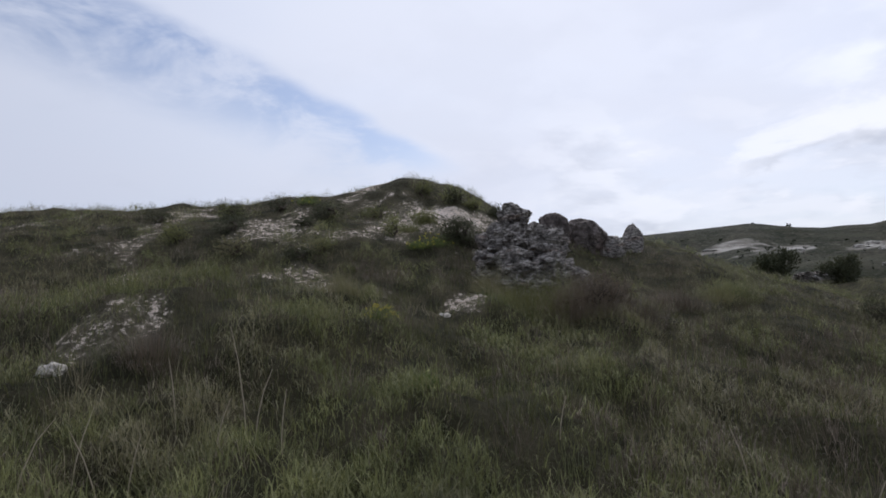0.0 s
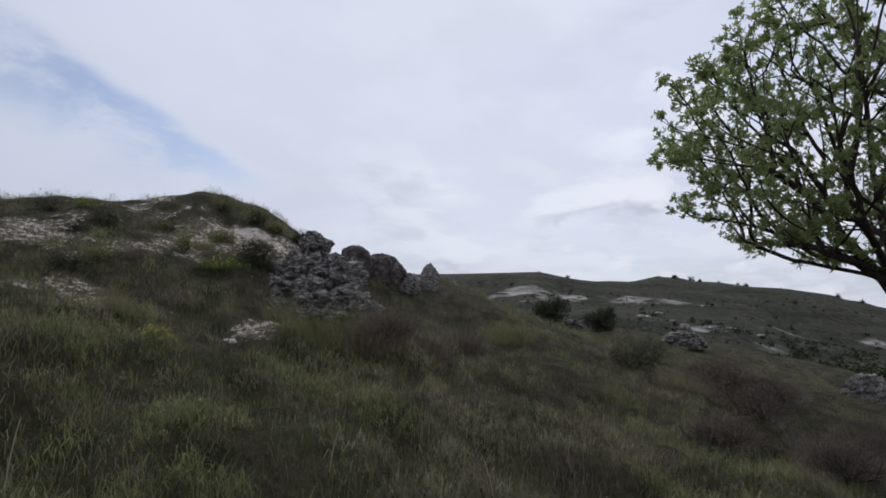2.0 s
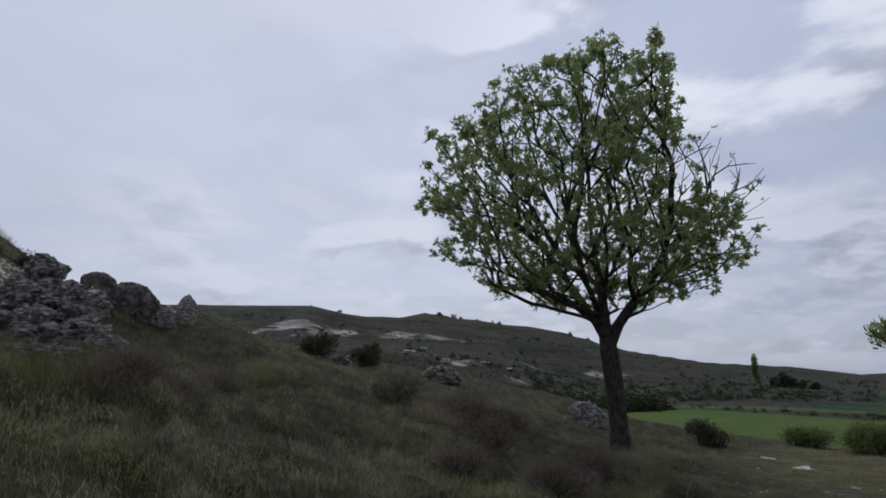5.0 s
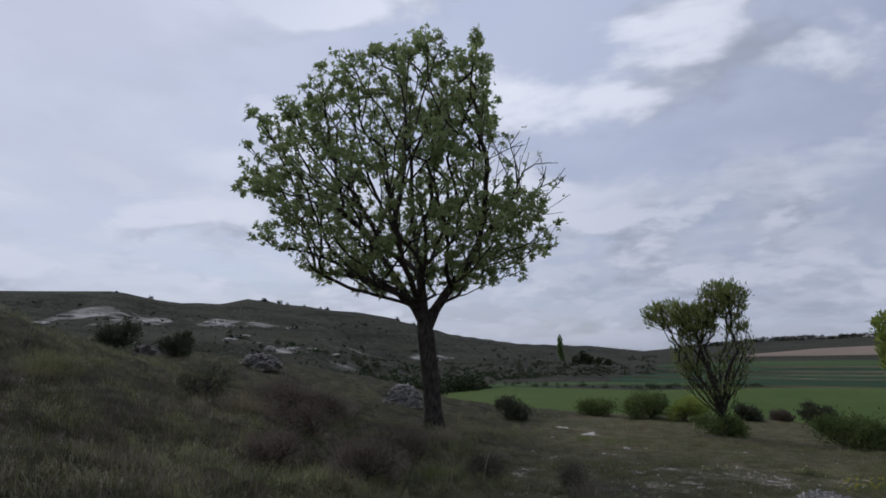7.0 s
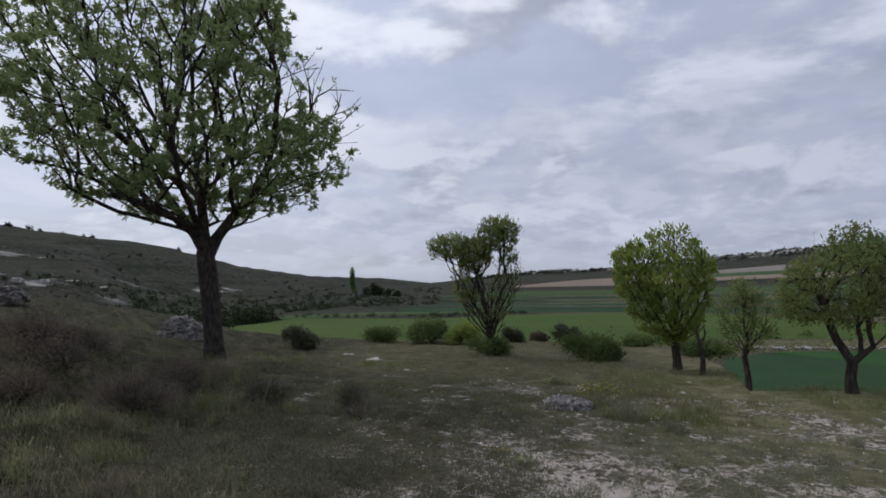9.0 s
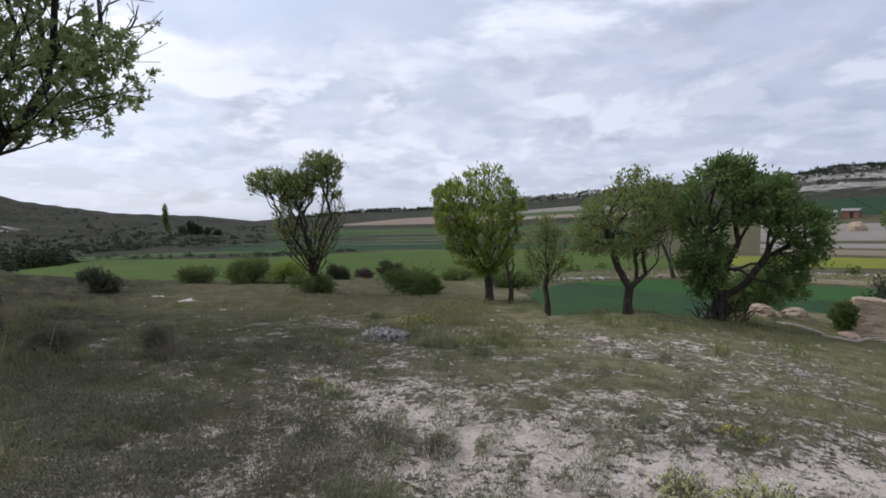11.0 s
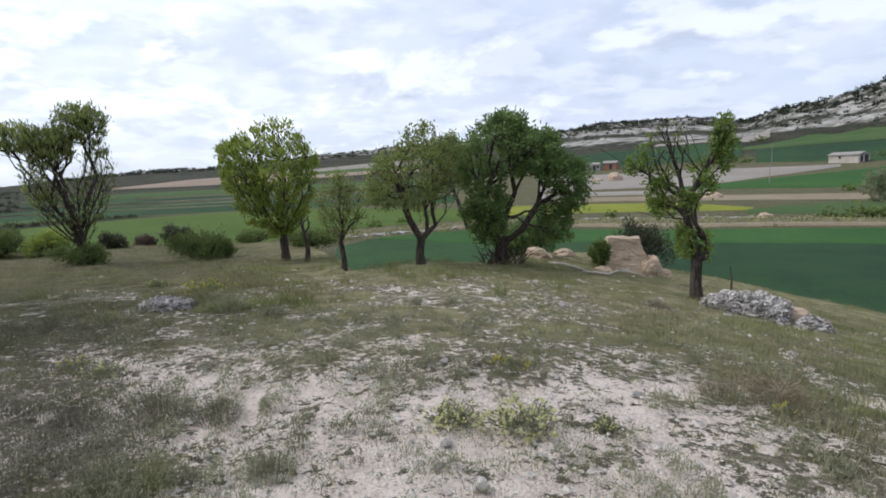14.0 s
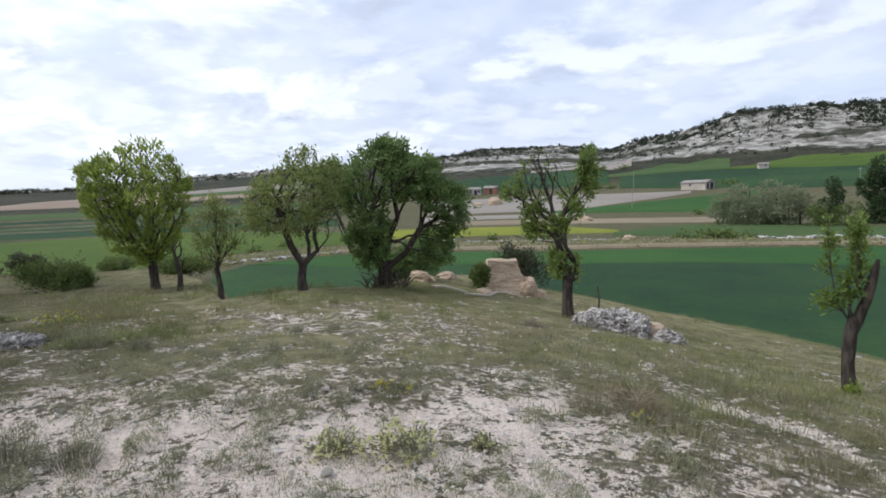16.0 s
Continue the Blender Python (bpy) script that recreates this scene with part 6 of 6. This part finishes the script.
def gravel():
    """Fine chalk rubble strewn over the bare ground."""
    g = np.random.default_rng(581)
    n = 9000
    b, r = g.uniform(58, 168, n), 1.9 + 10 * g.uniform(0, 1, n) ** 1.4
    x, y = polar(b, r)
    keep = (y - .3 * x < 1.2) & (g.uniform(0, 1, n) < .16 + bare_mask(x, y) * 1.3)
    x, y = x[keep], y[keep]
    n = len(x)
    s = g.uniform(.004, .016, n) * (1 + .06 * np.hypot(x, y)) * np.where(g.uniform(0, 1, n) > .9, 2.0, 1.0)
    unit = np.array([(1, 0, 0), (.2, .9, 0), (-.8, .4, 0), (-.6, -.7, 0), (.5, -.8, 0), (.1, .1, .8), (-.3, -.1, .7)])
    a = g.uniform(0, 2 * np.pi, n)
    v = unit[None] * g.uniform(.6, 1.3, (n, 7, 1)) * s[:, None, None]
    vx = v[..., 0] * np.cos(a)[:, None] - v[..., 1] * np.sin(a)[:, None] + x[:, None]
    vy = v[..., 0] * np.sin(a)[:, None] + v[..., 1] * np.cos(a)[:, None] + y[:, None]
    vz = v[..., 2] * .8 + height(x, y)[:, None] - .002
    f = np.array([(0, 1, 5), (1, 2, 6), (1, 6, 5), (2, 3, 6), (3, 4, 6), (4, 5, 6), (4, 0, 5)])
    faces = (np.arange(n)[:, None, None] * 7 + f[None]).reshape(-1, 3)
    tagged(new("gravel", mesh_of("gravel", np.stack([vx, vy, vz], -1).reshape(-1, 3), faces, CHALK_STONE)), "fine white chalk rubble on bare ground", "gravel", kind="stuff")


gravel()


# ---------------------------------------------------------------- the far side of the valley
def leaf_cloud(name, x, y, wide, tall, per, leaf, mat, label, seed, category="scrub", lift=0.0, stuff=True):
    """Bushes far off, each a loose dome of leaf sprays, in one mesh."""
    g = np.random.default_rng(seed)
    n = len(x)
    k = np.repeat(np.arange(n), per)
    w = g.normal(size=(len(k), 3))
    w[:, 2] = np.abs(w[:, 2]) - .15
    w /= np.linalg.norm(w, axis=1)[:, None]
    ring = 1 + .3 * np.sin(3 * np.arctan2(w[:, 1], w[:, 0]) + g.uniform(0, 6, n)[k])
    q = (g.uniform(.1, 1.0, len(k)) ** .6 * ring)[:, None]
    p = w * q * np.stack([wide[k] * .5, wide[k] * .5, tall[k]], 1)
    p += np.stack([x, y, height(x, y) + lift], 1)[k]
    size = (leaf * wide[k])
    me = leaf_mesh(name, p, g.normal(size=w.shape), 1.0, .7, mat, g, 0)
    co = np.empty(len(k) * 12)
    me.vertices.foreach_get("co", co)
    co = co.reshape(-1, 4, 3)
    co = p[:, None] + (co - p[:, None]) * size[:, None, None]
    me.vertices.foreach_set("co", co.reshape(-1))
    me.update()
    ob = new(name, me)
    return tagged(ob, label, category, kind="stuff" if stuff else "")


def far_scrub():
    g = np.random.default_rng(601)
    # junipers dotted over the hill on the near side of the valley
    b, q = g.uniform(18, 72, 900), g.uniform(.0, .85, 900)
    r0, r1 = np.interp(b, STATION, FLOOR_END) * 1.05, np.interp(b, BEARING, CREST_FAR) * 1.0
    r = r0 + (r1 - r0) * q
    x, y = polar(b, r)
    w = g.uniform(.4, 1.3, len(b)) ** 2 * (.8 + .3 * (r / 200))
    lower = np.where(g.uniform(0, 1, len(b)) < .5, 1.0, .6)
    w = w * lower
    leaf_cloud("hill_scrub", x, y, w, w * .55, 24, .36, LEAF_JUNIPER, "dark junipers dotted over the grey hillside", 602)
    b = np.array([31.0, 40.4, 41.7, 42.4, 43.9, 45.4, 46.0, 48.6, 52.5, 54.1, 28.4])
    r = np.interp(b, BEARING, CREST_FAR) * .995
    x, y = polar(b, r)
    w = g.uniform(.8, 1.7, len(b)) ** 2
    leaf_cloud("crest_bushes", x, y, w, w * .6, 90, .3, LEAF_JUNIPER, "dark round bushes along the crest", 603, "scrub", -.35)
    b = g.uniform(36, 76, 620)
    q = g.uniform(0, 1, 620) ** 1.6 * .5
    r0, r1 = np.interp(b, STATION, FLOOR_END) * 1.08, np.interp(b, BEARING, CREST_FAR)
    x, y = polar(b, r0 + (r1 - r0) * q)
    w = g.uniform(.8, 2.6, len(b))
    leaf_cloud("slope_scrub", x, y, w, w * .55, 46, .22, LEAF_HEDGE, "dark scrub on the foot of the hill", 608)
    # a hedge where the hill meets the wheat
    b = np.concatenate([g.uniform(38, 60, 170), g.uniform(58, 84, 60)])
    r = np.interp(b, [45, 50, 57, 63, 75, 84], [72, 86, 100, 120, 116, 130]) + g.normal(0, 2.2, len(b))
    x, y = polar(b, r)
    w = g.uniform(1.0, 3.0, len(b)) * np.where(b < 60, 2.0, .7)
    leaf_cloud("hedge", x, y, w, w * .5, 160, .11, LEAF_HEDGE, "hedge of dark shrubs along the wheat", 604)
    # bushy crest of the tableland beyond the valley
    b = np.concatenate([g.uniform(78, 121, 1700), g.uniform(112, 139, 1500), g.uniform(137.5, 162, 2000)])
    rc = np.interp(b, BEARING, CREST_FAR)
    q = np.where(b < 112, g.uniform(.84, 1.01, len(b)), 1.0 - np.abs(g.normal(0, .075, len(b))))
    clump = fractal(b * 3.0, q * 60, 4.0, 3, 95)
    keep = g.uniform(0, 1, len(b)) < np.where(b < 137, .25, .05) + .75 * step(.42, .55, clump)
    b, rc, q = b[keep], rc[keep], q[keep]
    x, y = polar(b, rc * q)
    w = g.uniform(1.4, 4.2, len(b)) * rc / 560 * np.where(b > 139, 1.35, 1.0)
    leaf_cloud("tableland_scrub", x, y, w, w * .45, 17, .34, LEAF_JUNIPER, "dark evergreen scrub along the tableland's edge", 605)
    b = g.uniform(112, 164, 1100)
    rc = np.interp(b, BEARING, CREST_FAR)
    q = g.uniform(.74, 1.0, len(b))
    keep = g.uniform(0, 1, len(b)) < .15 + .85 * step(.46, .58, fractal(b * 4.0, q * 90, 4.0, 3, 97))
    x, y = polar(b[keep], (rc * q)[keep])
    w = g.uniform(1.0, 3.4, len(x)) * .85
    leaf_cloud("crag_scrub", x, y, w, w * .5, 17, .34, LEAF_JUNIPER, "dark evergreen bushes dotted over the pale crags", 609)
    # lone bushes between the fields
    spots = [(124.9, 178, 2.6), (129.9, 168, 2.4), (129.1, 170, 2.0), (144.7, 145, 3.2), (134, 250, 5), (135, 247, 6), (136, 244, 6), (137.2, 243, 5), (145.0, 77, 3.0), (146.2, 77, 3.4), (147.2, 77, 2.6), (143.4, 78, 2.2), (148.8, 78, 2.0), (93.0, 60, 1.6), (104.5, 74, 2.2), (107, 78, 1.6), (138.3, 350, 6), (136.5, 352, 6), (131.5, 78, 2.0), (126.5, 80, 1.8), (146.6, 232, 4), (147.4, 230, 4)]
    b, r, w = (np.array(v, float) for v in zip(*spots))
    x, y = polar(b, r)
    leaf_cloud("field_bushes", x, y, w, w * .5, 70, .22, LEAF_SHRUB, "scattered bushes between the fields", 606)
    # tufts of dry grass along the banks
    b = g.uniform(100, 160, 1100)
    r = np.interp(b, [101, 113, 133, 147, 160], [62, 70, 70, 73, 77]) + g.normal(0, 2.4, len(b))
    x, y = polar(b, r)
    w = g.uniform(.5, 1.6, len(b))
    leaf_cloud("bank_tufts", x, y, w, w * .35, 26, .16, BLADE_TURF, "tufts of dry grass along the bank", 607)


far_scrub()


def far_tree(b, r, wide, tall, leaf, label, seed, stem=.12, name="far_tree", per=420, lean=.35):
    """A tree across the valley: trunk, and a crown of leaf sprays in several heads."""
    x, y = along(b, r)
    root = empty(name, x, y, label, "tree", "", .1, -b)
    part("trunk", mesh_of("trunk", *tube([(0, 0, 0), (0, 0, tall * .3), (0, 0, tall * .8)], [tall * .03, tall * .022, tall * .006], 6), BARK, True), root)
    g = np.random.default_rng(seed)
    heads = 7
    c = np.stack([g.uniform(-.3, .3, heads) * wide, g.uniform(-.3, .3, heads) * wide, np.linspace(stem + .12, .82, heads) * tall], 1)
    k = g.integers(0, heads, per)
    w = g.normal(size=(per, 3))
    w /= np.linalg.norm(w, axis=1)[:, None]
    p = c[k] + w * g.uniform(.5, 1, (per, 1)) * (wide * .27, wide * .27, tall * .16)
    part("crown", leaf_mesh("crown", p, w, wide * lean * .5, wide * .2 * lean, leaf, g, .1), root)["kind"] = "stuff"


far_tree(67.7, 300, 2.6, 12.5, LEAF_DEEP, "narrow dark cypress on the valley side", 620, .02, "cypress", 900, .8)
for k, (b, r, w, t) in enumerate([(69.6, 282, 4.5, 6.0), (70.2, 280, 4, 4.6), (71.0, 275, 3.5, 3.0), (69.0, 285, 3, 4.0), (71.8, 266, 3.5, 2.4)]):
    far_tree(b, r, w, t, LEAF_HEDGE, "dark trees in a hollow of the hillside", 630 + k, .02, "far_tree", 800, .4)
for k, (b, r, w, t, leaf, label) in enumerate([
        (146.6, 110, 5.5, 5.0, LEAF_WILLOW, "grey-green willow beside the meadow"), (148.6, 112, 6.5, 7.0, LEAF_WILLOW, "grey-green willow beside the meadow"), (150.6, 111, 7.0, 7.4, LEAF_WILLOW, "grey-green willow beside the meadow"),
        (152.3, 112, 6.0, 6.4, LEAF_WILLOW, "grey-green willow beside the meadow"), (149.6, 109, 6.5, 5.6, LEAF_WILLOW, "grey-green willow beside the meadow"), (147.8, 108, 5.5, 5.0, LEAF_WILLOW, "grey-green willow beside the meadow"), (151.5, 108.5, 6.0, 5.2, LEAF_WILLOW, "grey-green willow beside the meadow"), (154.4, 106, 3.2, 7.4, LEAF_DARK, "dark narrow tree among the willows"), (153.6, 104, 4.0, 3.6, LEAF_SHRUB, "green bushy tree among the willows"), (155.6, 104, 4.2, 3.8, LEAF_SHRUB, "green bushy tree among the willows"),
        (157.2, 116, 5.4, 10.5, LEAF_DARK, "tall dark tree beyond the barley"), (159.4, 117, 5.0, 11.5, LEAF_DARK, "tall dark tree beyond the barley"), (161.5, 114, 6.0, 9.0, LEAF_DARK, "tall dark tree beyond the barley")]):
    far_tree(b, r, w, t, leaf, label, 640 + k, -.1, "far_tree", 1700, .34 if leaf is LEAF_DARK else .17)


# pale ledges of rock on the hill
for k, (b, r, w, d, h) in enumerate([(21.9, 190, 3.5, 3, 1.4), (23.2, 183, 7, 5, 2.0), (25.0, 200, 6, 5, 1.4), (27.2, 205, 7, 4, 1.2), (31.5, 203, 5.5, 4, 1.8), (35.8, 210, 7, 5, 2.2), (37.5, 201, 5, 4, 2.4), (40.1, 205, 12, 4, 1.6), (43.0, 206, 6, 4, 1.2), (37.6, 151, 4, 4, 1.8), (36.6, 215, 5, 4, 1.6), (41.1, 143, 3.2, 3, 2.4), (42.9, 147, 3.4, 3, 2.2), (44.6, 150, 5, 3, 1.0), (56.1, 228, 5, 4, 1.4), (54.7, 226, 4, 3, 1.2), (57.4, 232, 4, 3, 1.2), (46.8, 152, 4, 3, .9), (38.8, 180, 5, 3, 1.4), (39.6, 160, 6, 4, 1.2)]):
    rock("rock_ledge", *along(b, r), (w * .34, d * .3, h * .42), 160 + k, LEDGE, "pale bare ledge of rock on the hillside", 4, .5, .1, -b, .3)


def wall_of_stones(line, size, label, seed, mat=None):
    """A tumbled line of field stones."""
    g = np.random.default_rng(seed)
    root = empty("stone_row", *along(*line[0]), label, "stone row")
    base = root.matrix_world.inverted()
    b = np.linspace(line[0][0], line[-1][0], int(abs(line[-1][0] - line[0][0]) * 3.2) + 2)
    r = np.interp(b, *zip(*line)) + g.normal(0, .5, len(b))
    for k in range(len(b)):
        x, y = along(b[k], r[k])
        s = size * g.uniform(.5, 1.5)
        ob = part("stone", PEBBLES[k % len(PEBBLES)], root)
        ob.matrix_local = base @ pose(x, y, float(height(x, y)) + .05, g.uniform(-20, 20), g.uniform(-20, 20), g.uniform(0, 360)) @ Matrix.Diagonal((s, s, s, 1))


wall_of_stones([(101.5, 60), (107, 63), (113, 67), (117, 70)], .24, "row of pale stones along the barley", 651)
wall_of_stones([(124, 76), (131, 76), (138, 77)], .2, "row of pale stones along the bank", 652)
wall_of_stones([(149, 79), (154, 80), (160, 82)], .42, "pale stone bank beyond the barley", 653)
rock("adobe_lump", *along(134.9, 128), (1.9, 1.5, 1.5), 181, EARTH, "slumped heap of tan earth in the fallow", 4, .35, .03, 0, .2)
rock("adobe_lump", *along(139.0, 77), (.9, .8, .8), 182, EARTH, "heap of tan earth on the bank", 4, .35, .03, 0, .2)


def slab(w, d, h, wobble=0.0, seed=0):
    bm = bmesh.new()
    bmesh.ops.create_cube(bm, size=1)
    for v in bm.verts:
        v.co = (v.co.x * w, v.co.y * d, (v.co.z + .5) * h)
    if wobble:
        bmesh.ops.subdivide_edges(bm, edges=bm.edges, cuts=6, use_grid_fill=True)
        for v in bm.verts:
            v.co += Vector((0, 0, wobble * v.co.z * noise.noise(v.co * .35 + Vector((seed, 0, 0)))))
    bmesh.ops.bevel(bm, geom=bm.edges[:], offset=.03, segments=1) if not wobble else None
    return bm


def solid(name, bm, mat, parent, at, label=""):
    me = bpy.data.meshes.new(name)
    bm.to_mesh(me)
    bm.free()
    me.materials.append(mat)
    ob = part(name, me, parent, label)
    ob.matrix_local = pose(*at)
    return ob


def house(b, r, w, d, h, rise, wall, roof, turn, label, openings):
    root = empty("farm_building", *along(b, r), label, "building", "", .4, -b + turn)
    solid("wall", slab(w, d, h + .4), wall, root, (0, 0, 0))
    bm = bmesh.new()
    x, y = w / 2 + .3, d / 2 + .35
    pts = [bm.verts.new(p) for p in ((-x, -y, 0), (x, -y, 0), (x, 0, rise), (-x, 0, rise), (-x, y, 0), (x, y, 0), (-x, -y, -.14), (x, -y, -.14), (x, y, -.14), (-x, y, -.14))]
    for f in ((0, 1, 2, 3), (3, 2, 5, 4), (6, 7, 1, 0), (9, 6, 0, 4), (0, 3, 4), (1, 5, 2), (7, 8, 5, 1), (8, 9, 4, 5), (6, 9, 8, 7)):
        bm.faces.new([pts[i] for i in f])
    bmesh.ops.recalc_face_normals(bm, faces=bm.faces)
    solid("roof", bm, roof, root, (0, 0, h + .4))
    for kind, ox, oz, ow, oh, face in openings:
        at = (ox, -d / 2 - .02, oz) if face == "front" else (w / 2 + .02, ox, oz)
        size = (ow, .12, oh) if face == "front" else (.12, ow, oh)
        ob = solid(kind, slab(*size), DARK_OPENING, root, at)
        if kind == "window":
            sill = slab(*(v + .2 if k != 2 else .12 for k, v in enumerate(size)))
            me = bpy.data.meshes.new("sill")
            sill.to_mesh(me)
            sill.free()
            me.materials.append(wall)
            part("sill", me, ob).location = (0, 0, -.12)


house(144.5, 222, 8.6, 6.0, 2.2, .9, PLASTER, TILE_ROOF, -28, "long cream farm shed with a grey roof", [("window", -1.0, 1.5, .7, .7, "front"), ("door", 1.2, .4, 2.0, 2.1, "side"), ("door", -1.4, .4, 1.2, 1.9, "side")])
house(149.5, 285, 3.6, 3.2, 1.9, .6, PLASTER, TILE_ROOF, 15, "small cream hut on the far slope", [("window", .5, 1.5, .6, .6, "front")])
house(124.4, 250, 7.5, 5.5, 2.4, .8, WHITEWASH, TILE_ROOF, 8, "low white farmhouse with small windows", [("window", -2.4, 1.4, .8, .8, "front"), ("window", -.4, 1.4, .8, .8, "front"), ("door", 1.6, .4, 1.0, 1.9, "front"), ("window", 2.9, 1.4, .8, .8, "front")])
house(126.3, 252, 5.0, 5.0, 2.4, .9, RED_BRICK, TILE_ROOF, -10, "red brick outbuilding beside the farmhouse", [("door", .4, .4, 1.0, 1.9, "front")])
for b, r, w, d, h, s in [(125.1, 193, 3.4, 2.4, 1.3, 1), (126.7, 190, 3.6, 2.8, 3.0, 2)]:
    rock("ruined_adobe_wall", *along(b, r), (w * .6, d * .6, h), 190 + s, EARTH, "ruined adobe walls in the pale field", 4, .22, .02, -b, .3, 0, .6)
for b, r, h in [(139.2, 236, 6.5), (139.1, 160, 5.0), (156.2, 190, 6.0), (107.8, 640, 16.0)]:
    x, y = along(b, r)
    root = empty("utility_pole", x, y, "grey utility pole beside the fields", "pole", "", .2, -b)
    part("pole", mesh_of("pole", *tube([(0, 0, 0), (0, 0, h * .5), (0, 0, h)], [.09, .08, .06], 8), POLE_WOOD, True), root)
    solid("crossbar", slab(1.2, .12, .12), POLE_WOOD, root, (0, 0, h - .5))
